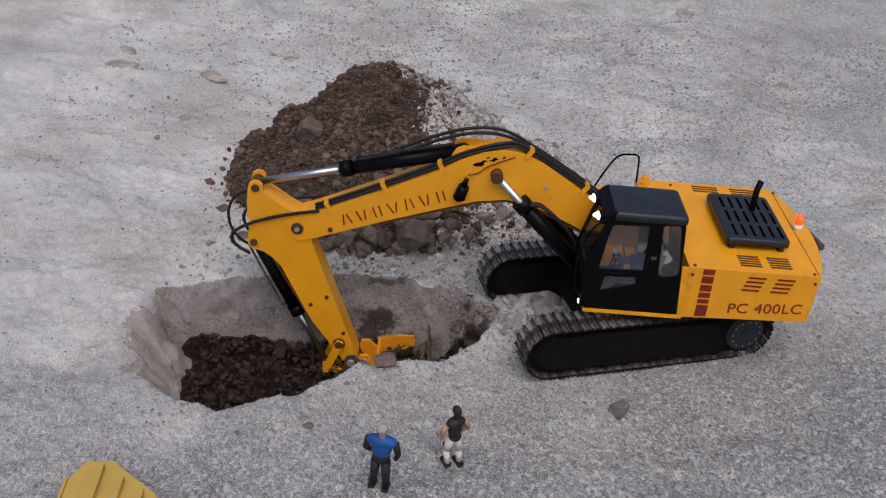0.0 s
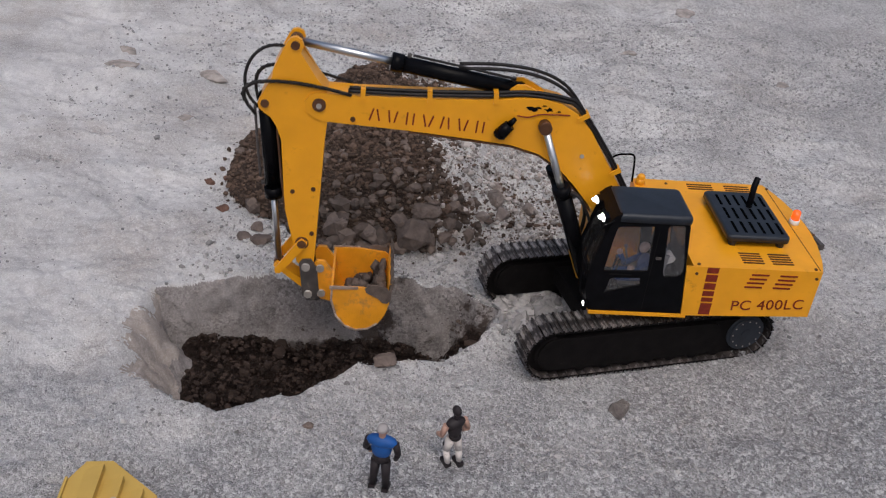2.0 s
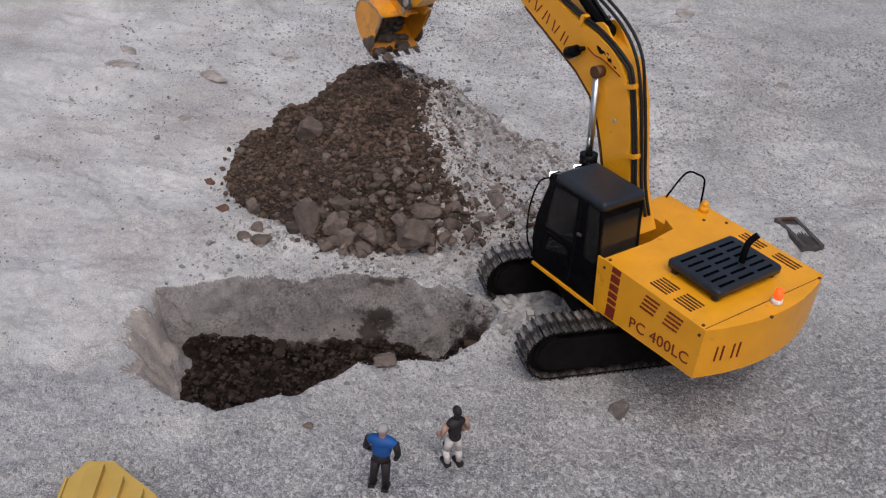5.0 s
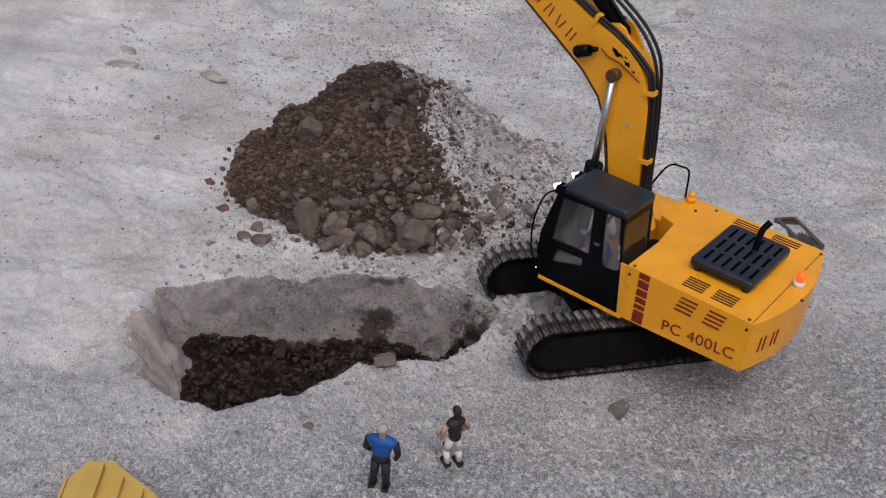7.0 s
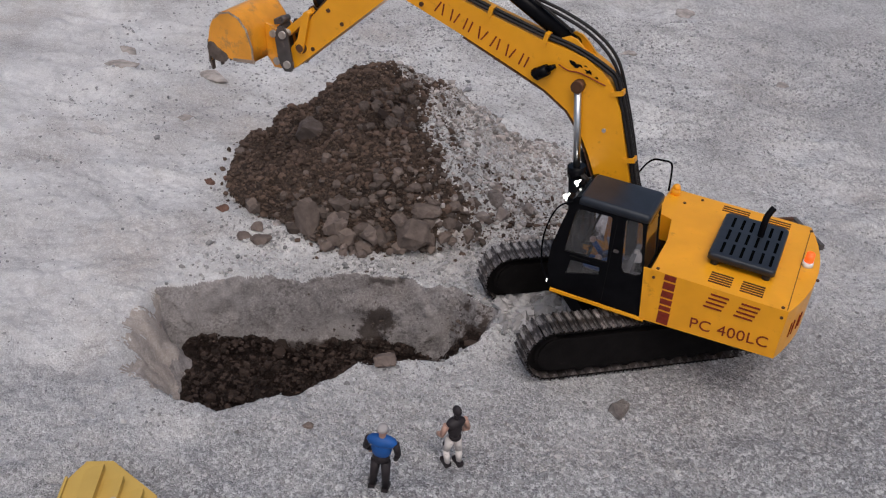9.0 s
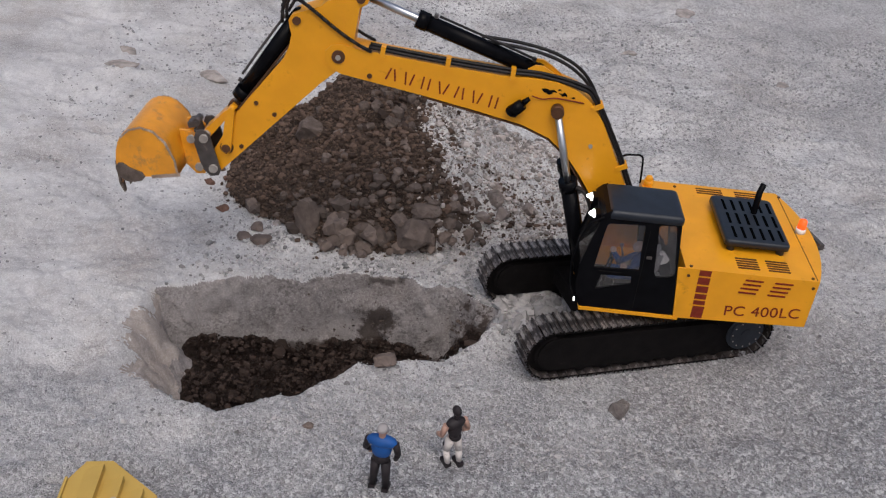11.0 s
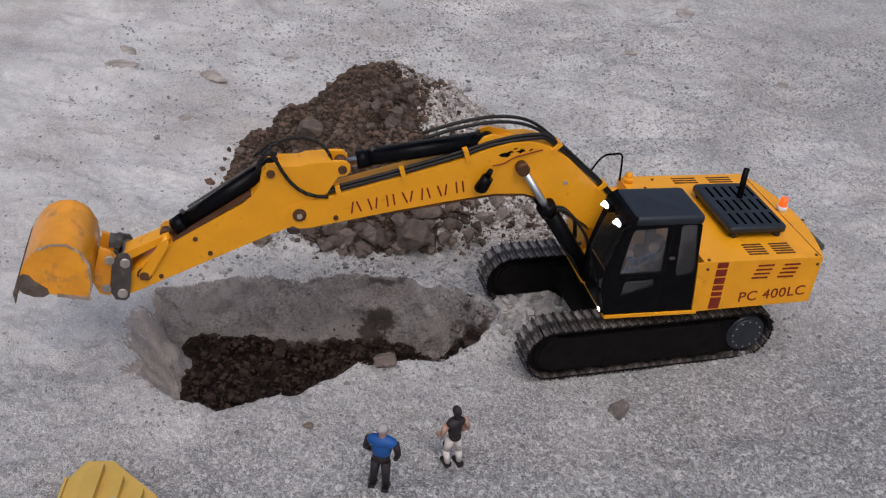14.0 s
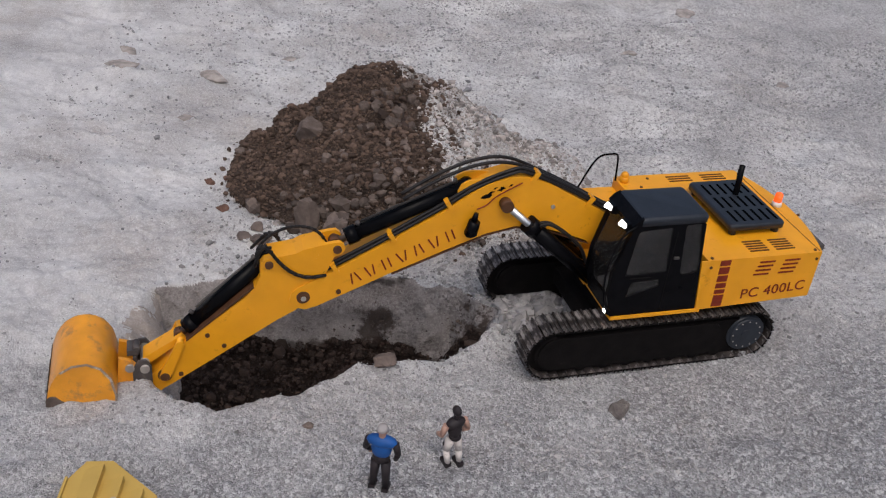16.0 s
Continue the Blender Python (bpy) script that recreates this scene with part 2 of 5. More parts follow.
CHROME = mat("chrome_rod", (0.55, 0.56, 0.58), 0.30, metal=1.0, vary=0.05, bump=0.0)
MAROON = mat("maroon_paint", (0.19, 0.022, 0.010), 0.5, vary=0.25, scale=150, bump=0.1, spec=0.3)
WHITE = mat("white_plastic", (0.78, 0.76, 0.74), 0.4, vary=0.05, bump=0.05)
LED = mat("lit_white_lamp", (1.0, 0.96, 0.88), 0.2, emit=6.0, bump=0)
AMBER = mat("orange_beacon_plastic", (0.85, 0.10, 0.01), 0.2, emit=0.9, bump=0)
GREY_SEAT = mat("grey_seat_plastic", (0.22, 0.22, 0.23), 0.6, bump=0.1)
BLUE = mat("blue_toy_shirt", (0.015, 0.085, 0.30), 0.5, vary=0.15, bump=0.1, spec=0.3)
CHAR = mat("charcoal_toy_trousers", (0.022, 0.017, 0.019), 0.55, vary=0.2, bump=0.1, spec=0.3)
PALE = mat("pale_toy_plastic", (0.60, 0.55, 0.52), 0.5, vary=0.15, bump=0.1, spots=((0.2, 0.17, 0.16), 130, 0.58, 0.7))
FLESH = mat("tan_toy_plastic", (0.42, 0.25, 0.19), 0.5, vary=0.1, bump=0.05)
SKINTONE = mat("pale_painted_toy", (0.50, 0.36, 0.32), 0.5, vary=0.1, bump=0.05)
GREYCAP = mat("grey_toy_cap", (0.36, 0.33, 0.32), 0.6, vary=0.1, bump=0.1)


def thin_pane(name):
    """A dusty clear sheet: mostly see-through, with gloss and a haze that also lightens the panes."""
    m = bpy.data.materials.new(name)
    m.use_nodes = True
    nt = m.node_tree
    out = nt.nodes["Material Output"]
    nt.nodes.remove(nt.nodes["Principled BSDF"])
    clear = nt.nodes.new("ShaderNodeBsdfTransparent")
    clear.inputs[0].default_value = (0.91, 0.90, 0.91, 1)
    haze = nt.nodes.new("ShaderNodeBsdfDiffuse")
    haze.inputs[0].default_value = (0.55, 0.53, 0.52, 1)
    haze_mottle = nt.nodes.new("ShaderNodeTexNoise")
    haze_mottle.inputs["Scale"].default_value, haze_mottle.inputs["Detail"].default_value = 45, 5
    level = nt.nodes.new("ShaderNodeMapRange")
    level.inputs["From Min"].default_value, level.inputs["From Max"].default_value = 0.3, 0.75
    level.inputs["To Min"].default_value, level.inputs["To Max"].default_value = 0.012, 0.055
    nt.links.new(haze_mottle.outputs["Fac"], level.inputs["Value"])
    a = nt.nodes.new("ShaderNodeMixShader")
    nt.links.new(level.outputs["Result"], a.inputs[0])
    nt.links.new(clear.outputs[0], a.inputs[1])
    nt.links.new(haze.outputs[0], a.inputs[2])
    gloss = nt.nodes.new("ShaderNodeBsdfGlossy")
    gloss.inputs["Roughness"].default_value = 0.06
    fres = nt.nodes.new("ShaderNodeFresnel")
    fres.inputs["IOR"].default_value = 1.5
    b = nt.nodes.new("ShaderNodeMixShader")
    nt.links.new(fres.outputs[0], b.inputs[0])
    nt.links.new(a.outputs[0], b.inputs[1])
    nt.links.new(gloss.outputs[0], b.inputs[2])
    nt.links.new(b.outputs[0], out.inputs["Surface"])
    return m


GLASS = thin_pane("cab_glass")


# ---- mesh helpers ----
def part(name, bm, material, parent, label=""):
    me = bpy.data.meshes.new(name)
    bm.to_mesh(me)
    bm.free()
    for m in material if isinstance(material, (list, tuple)) else [material]:
        me.materials.append(m)
    ob = new(name, me)
    ob.parent = parent
    if label:
        ob["label"] = label
    return ob


def finish(bm, bevel=0.0, segments=3, smooth=False):
    if bevel:
        bmesh.ops.bevel(bm, geom=[e for e in bm.edges if len(e.link_faces) == 2 and e.calc_face_angle(0) > 0.5], offset=bevel, segments=segments, affect="EDGES", profile=0.5, clamp_overlap=True)
    bmesh.ops.recalc_face_normals(bm, faces=bm.faces)
    if smooth:
        for f in bm.faces:
            f.smooth = True
    return bm


def join(*pieces):
    """Several bmeshes as one."""
    out = bmesh.new()
    for bm in pieces:
        me = bpy.data.meshes.new("tmp")
        bm.to_mesh(me)
        bm.free()
        out.from_mesh(me)
        bpy.data.meshes.remove(me)
    return out


def paint(bm, index):
    for f in bm.faces:
        f.material_index = index
    return bm


def slab(outline, y0, y1, bevel=0.0012):
    """A plate: an outline in x and z, from y0 to y1."""
    bm = bmesh.new()
    a = [bm.verts.new((x, y0, z)) for x, z in outline]
    b = [bm.verts.new((x, y1, z)) for x, z in outline]
    n = len(outline)
    bm.faces.new(a)
    bm.faces.new(b[::-1])
    for i in range(n):
        bm.faces.new((a[i], b[i], b[(i + 1) % n], a[(i + 1) % n]))
    return finish(bm, bevel)


def plan(outline, z0, z1, bevel=0.0012):
    """A plate: an outline in x and y, from z0 to z1."""
    bm = bmesh.new()
    a = [bm.verts.new((x, y, z0)) for x, y in outline]
    b = [bm.verts.new((x, y, z1)) for x, y in outline]
    n = len(outline)
    bm.faces.new(a)
    bm.faces.new(b[::-1])
    for i in range(n):
        bm.faces.new((a[i], b[i], b[(i + 1) % n], a[(i + 1) % n]))
    return finish(bm, bevel)


def box(x0, x1, y0, y1, z0, z1, bevel=0.001):
    return plan([(x0, y0), (x1, y0), (x1, y1), (x0, y1)], z0, z1, bevel)


def rounded_plate(x0, x1, y0, y1, z0, z1, r, bevel):
    """A plate with round corners and soft edges."""
    pts = []
    for cx, cy, a0 in ((x1 - r, y1 - r, 0), (x0 + r, y1 - r, 90), (x0 + r, y0 + r, 180), (x1 - r, y0 + r, 270)):
        pts += [(cx + r * math.cos(radians(a0 + 15 * k)), cy + r * math.sin(radians(a0 + 15 * k))) for k in range(7)]
    bm = bmesh.new()
    rings = []
    for inset, z in [(0, z0)] + [(bevel * (1 - math.cos(radians(18 * k))), z1 - bevel + bevel * math.sin(radians(18 * k))) for k in range(6)]:
        mx, my = (x0 + x1) / 2, (y0 + y1) / 2
        kx, ky = 1 - 2 * inset / (x1 - x0), 1 - 2 * inset / (y1 - y0)
        rings.append([bm.verts.new((mx + (x - mx) * kx, my + (y - my) * ky, z)) for x, y in pts])
    n = len(pts)
    for u, v in zip(rings, rings[1:]):
        for k in range(n):
            bm.faces.new((u[k], u[(k + 1) % n], v[(k + 1) % n], v[k])).smooth = True
    bm.faces.new(rings[-1]).smooth = True
    bm.faces.new(rings[0][::-1])
    bmesh.ops.recalc_face_normals(bm, faces=bm.faces)
    return bm


def rod(a, b, r, r2=None, seg=16, smooth=True):
    """A round bar from a to b."""
    a, b = Vector(a), Vector(b)
    bm = bmesh.new()
    m = Matrix.Translation((a + b) / 2) @ (b - a).to_track_quat("Z", "Y").to_matrix().to_4x4()
    bmesh.ops.create_cone(bm, cap_ends=True, segments=seg, radius1=r, radius2=r if r2 is None else r2, depth=(b - a).length, matrix=m)
    for f in bm.faces:
        f.smooth = smooth and len(f.verts) == 4
    return bm


def tube(points, r, seg=8, steps=6):
    """A bent pipe through points, smoothed."""
    pts = [Vector(p) for p in points]
    way = []
    for i in range(len(pts) - 1):
        p0, p1, p2, p3 = pts[max(i - 1, 0)], pts[i], pts[i + 1], pts[min(i + 2, len(pts) - 1)]
        for k in range(steps):
            s = k / steps
            way.append(0.5 * (2 * p1 + (p2 - p0) * s + (2 * p0 - 5 * p1 + 4 * p2 - p3) * s * s + (3 * p1 - p0 - 3 * p2 + p3) * s ** 3))
    way.append(pts[-1])
    bm = bmesh.new()
    rings = []
    for i, p in enumerate(way):
        d = (way[min(i + 1, len(way) - 1)] - way[max(i - 1, 0)]).normalized()
        side = d.cross(Vector((0.13, 0.2, 1))).normalized()
        up = side.cross(d)
        rings.append([bm.verts.new(p + r * (math.cos(a) * side + math.sin(a) * up)) for a in [2 * math.pi * k / seg for k in range(seg)]])
    for u, v in zip(rings, rings[1:]):
        for k in range(seg):
            bm.faces.new((u[k], u[(k + 1) % seg], v[(k + 1) % seg], v[k])).smooth = True
    bm.faces.new(rings[0])
    bm.faces.new(rings[-1][::-1])
    bmesh.ops.recalc_face_normals(bm, faces=bm.faces)
    return bm


def ball(x, y, z, rx, ry=None, rz=None, sub=2):
    bm = bmesh.new()
    bmesh.ops.create_icosphere(bm, subdivisions=sub, radius=1, matrix=Matrix.Translation((x, y, z)) @ Matrix.Diagonal((rx, ry or rx, rz or rx, 1)))
    for f in bm.faces:
        f.smooth = True
    return bm


# ---- the ground: one sheet with the pit in it ----
rng = np.random.default_rng(4)
LATTICE = rng.random((256, 256))


def wave(x, y, size):
    """Smooth noise from -1 to 1 with bumps of that size in metres."""
    u, v = x / size + 71.3, y / size + 37.7
    i, j = np.floor(u).astype(int), np.floor(v).astype(int)
    fu, fv = u - i, v - j
    fu, fv = fu * fu * (3 - 2 * fu), fv * fv * (3 - 2 * fv)
    g = lambda a, b: LATTICE[a % 256, b % 256]
    return 2 * ((g(i, j) * (1 - fu) + g(i + 1, j) * fu) * (1 - fv) + (g(i, j + 1) * (1 - fu) + g(i + 1, j + 1) * fu) * fv) - 1


def step(v, lo, hi):
    s = np.clip((v - lo) / (hi - lo), 0, 1)
    return s * s * (3 - 2 * s)


PIT = [(-0.716, -0.034), (-0.61, 0.004), (-0.48, 0.040), (-0.36, 0.056), (-0.25, 0.047), (-0.175, -0.012), (-0.20, -0.082), (-0.27, -0.130),
       (-0.375, -0.166), (-0.43, -0.214), (-0.50, -0.266), (-0.545, -0.298), (-0.595, -0.288), (-0.66, -0.268), (-0.748, -0.225), (-0.748, -0.13)]
PIT_WALL = [0.04, 0.026, 0.024, 0.03, 0.05, 0.075, 0.035, 0.02, 0.018, 0.018, 0.018, 0.025, 0.05, 0.14, 0.19, 0.15]


def pit(x, y):
    """How deep in the pit a place lies: 0 at the rim, 1 on its floor."""
    inside = np.zeros(x.shape, bool)
    deep = np.ones(x.shape)
    n = len(PIT)
    for k in range(n):
        (ax, ay), (bx, by) = PIT[k], PIT[(k + 1) % n]
        crosses = ((ay > y) != (by > y)) & (x < (bx - ax) * (y - ay) / (by - ay + 1e-12) + ax)
        inside ^= crosses
        s = np.clip(((x - ax) * (bx - ax) + (y - ay) * (by - ay)) / ((bx - ax) ** 2 + (by - ay) ** 2), 0, 1)
        d = np.hypot(x - ax - s * (bx - ax), y - ay - s * (by - ay))
        w = PIT_WALL[k] * (1 - s) + PIT_WALL[(k + 1) % n] * s
        deep = np.minimum(deep, d / w)
    return np.where(inside, np.clip(deep, 0, 1), 0.0), inside


def relief(x, y):
    """The height of the ground."""
    wx = x + 0.008 * wave(x, y, 0.05) + 0.003 * wave(x, y, 0.018)
    wy = y + 0.008 * wave(y, x, 0.05) + 0.003 * wave(y, x, 0.018)
    deep, inside = pit(wx, wy)
    h = 0.006 * wave(x, y, 0.31) + 0.010 * (0.35 - np.abs(wave(x * 0.7 + 3, y * 1.1, 0.17))) * np.maximum(0.4 + 1.5 * step(y, 0.0, 0.8), 1.3 * step(-x, 0.45, 0.85)) + 0.006 * (1 + 1.0 * step(y, 0.2, 0.8)) * (0.35 - np.abs(wave(x * 0.8, y * 1.2 + 5, 0.075))) + 0.006 * wave(x * 0.6, y * 1.6, 0.12) + 0.0045 * wave(x * 0.7, y * 1.4, 0.065) + 0.0022 * wave(x, y, 0.04) + (0.0042 * wave(x, y, 0.021) + 0.0034 * wave(x, y, 0.0105) + 0.0012 * wave(x, y, 0.006)) * (0.6 + 0.4 * step(0.45 * x - 0.9 * y + 0.3 * wave(x, y, 0.2), -0.5, 0.3))
    h = h * (1 - step(np.hypot(x, y), 2.2, 4.5))
    calm = 1 - 0.75 * np.exp(-((x - 0.03) ** 2 + y ** 2) / 0.06)
    lane_c, lane_s = math.cos(radians(18.3)), math.sin(radians(18.3))
    along, across = -(lane_c * x + lane_s * y), lane_s * x - lane_c * y
    lane = (np.abs(np.abs(across) - 0.0935) < 0.0235) & (along < -0.19) & (along > -0.46)
    h = h - np.where(lane, 0.0022 + 0.0016 * np.sin(along * 2 * np.pi / 0.0143) * step(along, -0.46, -0.25), 0)
    h = h * calm - (0.132 + 0.034 * step(x, -0.64, -0.40)) * step(deep, 0, 1)
    h = h + np.where(deep > 0.9, 0.009 * wave(x, y, 0.04) + 0.003 * wave(x, y, 0.012), 0)
    # the low bank along the near rim and the hollow run-out west of the pit
    h = h + 0.010 * np.exp(-((x + 0.46) ** 2 / 0.03 + (y + 0.31) ** 2 / 0.0016)) * (1 - step(deep, 0, 0.1))
    h = h - 0.018 * np.exp(-((x + 0.80) ** 2 / 0.008 + (y + 0.21) ** 2 / 0.008)) * (1 - step(deep, 0, 0.2))
    return h, deep


def spaced(a, b, fine, far, grow=1.22):
    v = list(np.arange(a, b, fine))
    lo, hi, s = [], [], fine
    x0, x1 = v[0], v[-1]
    while x1 < far:
        s = min(s * grow, s + 0.0006) if x1 - b < 1.3 else s * 1.5
        x1 += s
        hi.append(x1)
        x0 -= s
        lo.append(x0)
    return np.array(lo[::-1] + v + hi)


def ground():
    xs = spaced(-1.25, 0.95, 0.0034, 60)
    ys = spaced(-0.5, 0.60, 0.0027, 60)
    ys = np.concatenate([ys[ys < -0.055], np.arange(-0.055, 0.072, 0.0010), ys[(ys > 0.0725) & (ys < 0.60)], np.arange(0.60, 1.75, 0.0052), ys[ys > 1.755]])
    X, Y = np.meshgrid(xs, ys)
    Z, deep = relief(X, Y)
    nx, ny = len(xs), len(ys)
    wall = (deep > 0.03) & (deep < 0.97)
    rough = 0.004 * wave(X, Z, 0.03) + 0.003 * wave(X, Z, 0.012) + 0.0018 * wave(X, Z * 1.3, 0.006)
    co = np.stack([X + np.where(wall, 0.5 * rough, 0), Y + np.where(wall, rough, 0), Z], -1).reshape(-1, 3)
    idx = np.arange(nx * ny).reshape(ny, nx)
    quads = np.stack([idx[:-1, :-1], idx[:-1, 1:], idx[1:, 1:], idx[1:, :-1]], -1).reshape(-1, 4)
    me = bpy.data.meshes.new("ground")
    me.vertices.add(len(co))
    me.vertices.foreach_set("co", co.ravel())
    me.loops.add(quads.size)
    me.loops.foreach_set("vertex_index", quads.ravel())
    me.polygons.add(len(quads))
    me.polygons.foreach_set("loop_start", np.arange(len(quads)) * 4)
    me.polygons.foreach_set("loop_total", np.full(len(quads), 4))
    me.update()
    me.polygons.foreach_set("use_smooth", np.ones(len(quads), bool))
    cx, cy, d = X[:-1, :-1].ravel(), Y[:-1, :-1].ravel(), deep[:-1, :-1].ravel()
    w = wave(cx, cy, 0.05) * 0.5 + wave(cx, cy, 0.018) * 0.4
    west = cx + 0.60 * (cy + 0.05) + 0.03 * w < -0.705
    pit_side = d > 0.05 + 0.12 * np.clip(w, 0, 1) + np.where(west, 0.12 + 0.30 * w + rng.normal(0, 0.02, len(cx)), 0)
    pit_side &= d > 0.03
    for m in (SAND, WALL_GREY, SLOPE):
        me.materials.append(m)
    me.polygons.foreach_set("material_index", np.where(pit_side, np.where(west, 2, 1), 0).astype(np.int32))
    me.validate()
    return tagged(new("ground", me), "pale grey gravelly sand with an oblong dug pit, dark damp soil on its floor", "ground", kind="structure")


ground()


def soil_level(x, y):
    """The loose dark soil in the pit: a lumpy bed with two banks against the north wall."""
    z = -0.090 - 0.030 * step(x, -0.66, -0.46) + 0.010 * wave(x, y, 0.05) + 0.006 * wave(x, y, 0.022) + 0.003 * wave(x, y, 0.010)
    z = z + 0.098 * np.exp(-((x + 0.205) ** 2 / 0.0018 + (y - 0.004) ** 2 / 0.0030))
    return z - 0.06 * step(-x - 0.25 * y, 0.655, 0.725)


def pit_soil():
    xs, ys = np.arange(-0.75, -0.15, 0.0036), np.arange(-0.30, 0.07, 0.0036)
    X, Y = np.meshgrid(xs, ys)
    Z = soil_level(X, Y)
    G, deep = relief(X, Y)
    Z = np.minimum(Z, G + 0.012)
    idx = np.arange(X.size).reshape(X.shape)
    q = np.stack([idx[:-1, :-1], idx[:-1, 1:], idx[1:, 1:], idx[1:, :-1]], -1).reshape(-1, 4)
    keep = ((deep > 0.10) & (Z > G - 0.04))[:-1, :-1].ravel()
    return tagged(solid("pit_soil", np.stack([X, Y, Z], -1).reshape(-1, 3), q[keep], [SOIL]), "bed of damp dark brown soil on the pit floor", "soil", kind="stuff")


def heap_height(x, y):
    """The spoil heap above the ground: a dark main cone with a broad top and a steep west shoulder, and a low pale tail."""
    wx, wy = x + 0.03 * wave(x, y, 0.12), y + 0.03 * wave(y, x, 0.12)
    d = np.hypot((wx + 0.394) / 0.288, (wy - 0.430) / 0.320)
    top = 0.193 * np.clip(1 - d ** 1.45, 0, 1)
    top = np.where(top > 0.135, 0.135 + (top - 0.135) * 0.50, top)
    # a bite out of the upper west flank leaves a ledge below the shoulder
    top = top - 0.034 * np.exp(-((x + 0.605) ** 2 / 0.0050 + (y - 0.45) ** 2 / 0.030)) * step(top, 0.02, 0.07)
    top = top + 0.012 * np.exp(-((x + 0.36) ** 2 / 0.0030 + (y - 0.44) ** 2 / 0.008))
    d2 = np.hypot((wx + 0.19) / 0.20, (wy - 0.41) / 0.23)
    low = 0.075 * np.clip(1 - d2, 0, 1) ** 0.8
    h = np.maximum(top, low)
    lumps = 0.011 * wave(x, y, 0.05) + 0.008 * wave(x, y, 0.024) + 0.004 * wave(x, y, 0.010)
    return h + (h > 0.002) * np.minimum(1, h / 0.03) * lumps, low > top


def solid(name, co, faces, materials, index=None):
    me = bpy.data.meshes.new(name)
    me.from_pydata(co.tolist(), [], faces.tolist())
    for m in materials:
        me.materials.append(m)
    if index is not None:
        me.polygons.foreach_set("material_index", index.astype(np.int32))
    me.update()
    return new(name, me)


def heap():
    xs, ys = np.arange(-0.78, 0.03, 0.0045), np.arange(0.04, 0.78, 0.0045)
    X, Y = np.meshgrid(xs, ys)
    H, low = heap_height(X, Y)
    G, _ = relief(X, Y)
    Z = np.where(H > 0.004, G + H, G - 0.006)
    idx = np.arange(X.size).reshape(X.shape)
    q = np.stack([idx[:-1, :-1], idx[:-1, 1:], idx[1:, 1:], idx[1:, :-1]], -1).reshape(-1, 4)
    keep = (H[:-1, :-1] > 0.001).ravel()
    pale = (low | (X + 0.25 * Y + 0.05 * wave(X, Y, 0.06) > -0.225))[:-1, :-1].ravel()[keep]
    ob = solid("spoil_heap", np.stack([X, Y, Z], -1).reshape(-1, 3), q[keep], [SPOIL, SAND], pale)
    return tagged(ob, "heap of dug dark brown soil with a paler stony tail", "heap", kind="stuff")


heap()
pit_soil()


def unit_lump(sub):
    bm = bmesh.new()
    bmesh.ops.create_icosphere(bm, subdivisions=sub, radius=1)
    bm.verts.ensure_lookup_table()
    v = np.array([p.co[:] for p in bm.verts])
    f = np.array([[p.index for p in q.verts] for q in bm.faces])
    bm.free()
    return v, f


def scatter(name, spots, sizes, material, label, category, sub=1, rough=0.42, sink=0.3):
    """Many small lumps in one mesh."""
    v, f = unit_lump(sub)
    n = len(spots)
    shape = 1 + rough * rng.uniform(-1, 1, (n, len(v), 1))
    squash = rng.uniform(0.6, 1.25, (n, 1, 3))
    squash[:, :, 2] *= 0.75
    a = rng.uniform(0, 2 * np.pi, n)
    pts = v[None] * shape * squash * sizes[:, None, None]
    x = pts[..., 0] * np.cos(a)[:, None] - pts[..., 1] * np.sin(a)[:, None]
    y = pts[..., 0] * np.sin(a)[:, None] + pts[..., 1] * np.cos(a)[:, None]
    z = pts[..., 2] + sizes[:, None] * (0.75 - 2 * sink * 0.75)
    co = np.stack([x, y, z], -1) + spots[:, None, :]
    faces = f[None] + (np.arange(n) * len(v))[:, None, None]
    return tagged(solid(name, co.reshape(-1, 3), faces.reshape(-1, 3), [material]), label, category, kind="stuff")


def pebbles():
    n = 90000
    x, y = rng.uniform(-1.15, 0.95, n), rng.uniform(-0.5, 1.5, n)
    dens = 0.5 + 0.5 * wave(x, y, 0.16)
    bare = step(0.45 * x - 0.9 * y + 0.25 * wave(x, y, 0.25), -0.35, 0.35)
    keep = rng.random(n) < np.clip(dens, 0.15, 1) * np.maximum(0.34 + 0.66 * bare, 0.62 * step(y, 0.15, 0.6)) * (0.3 + 0.7 * step(x, -1.1, -0.2))
    x, y = x[keep], y[keep]
    h, deep = relief(x, y)
    ok = (deep < 0.02) & (heap_height(x, y)[0] < 0.002)
    s = (rng.gamma(2.0, 0.00042, ok.sum()) + 0.0008) * (1 + 0.35 * step(y[ok], 0.3, 1.2))
    scatter("pebbles", np.stack([x, y, h], -1)[ok], s, PEBBLE, "loose grey pebbles and grit on the sand", "pebbles", sub=0 + 1, sink=0.25)


    # pale crumbs on the trampled strip between pit, heap and tracks
    n = 34000
    x, y = rng.uniform(-0.70, 0.12, n), rng.uniform(-0.34, 0.30, n)
    h, deep = relief(x, y)
    keep = (rng.random(n) < np.clip(0.55 + 0.5 * wave(x, y, 0.06), 0.1, 1) * np.clip((x + 0.72) / 0.25, 0.1, 1)) & (deep < 0.05) & (heap_height(x, y)[0] < 0.02)
    s = (rng.gamma(1.1, 0.0009, keep.sum()) + 0.0008) * (0.55 + 0.45 * step(y[keep], -0.16, 0.02))
    scatter("pale_crumbs", np.stack([x, y, h], -1)[keep], s, CRUMB, "pale sandy crumbs on the trampled ground", "crumbs", sink=0.25)


pebbles()


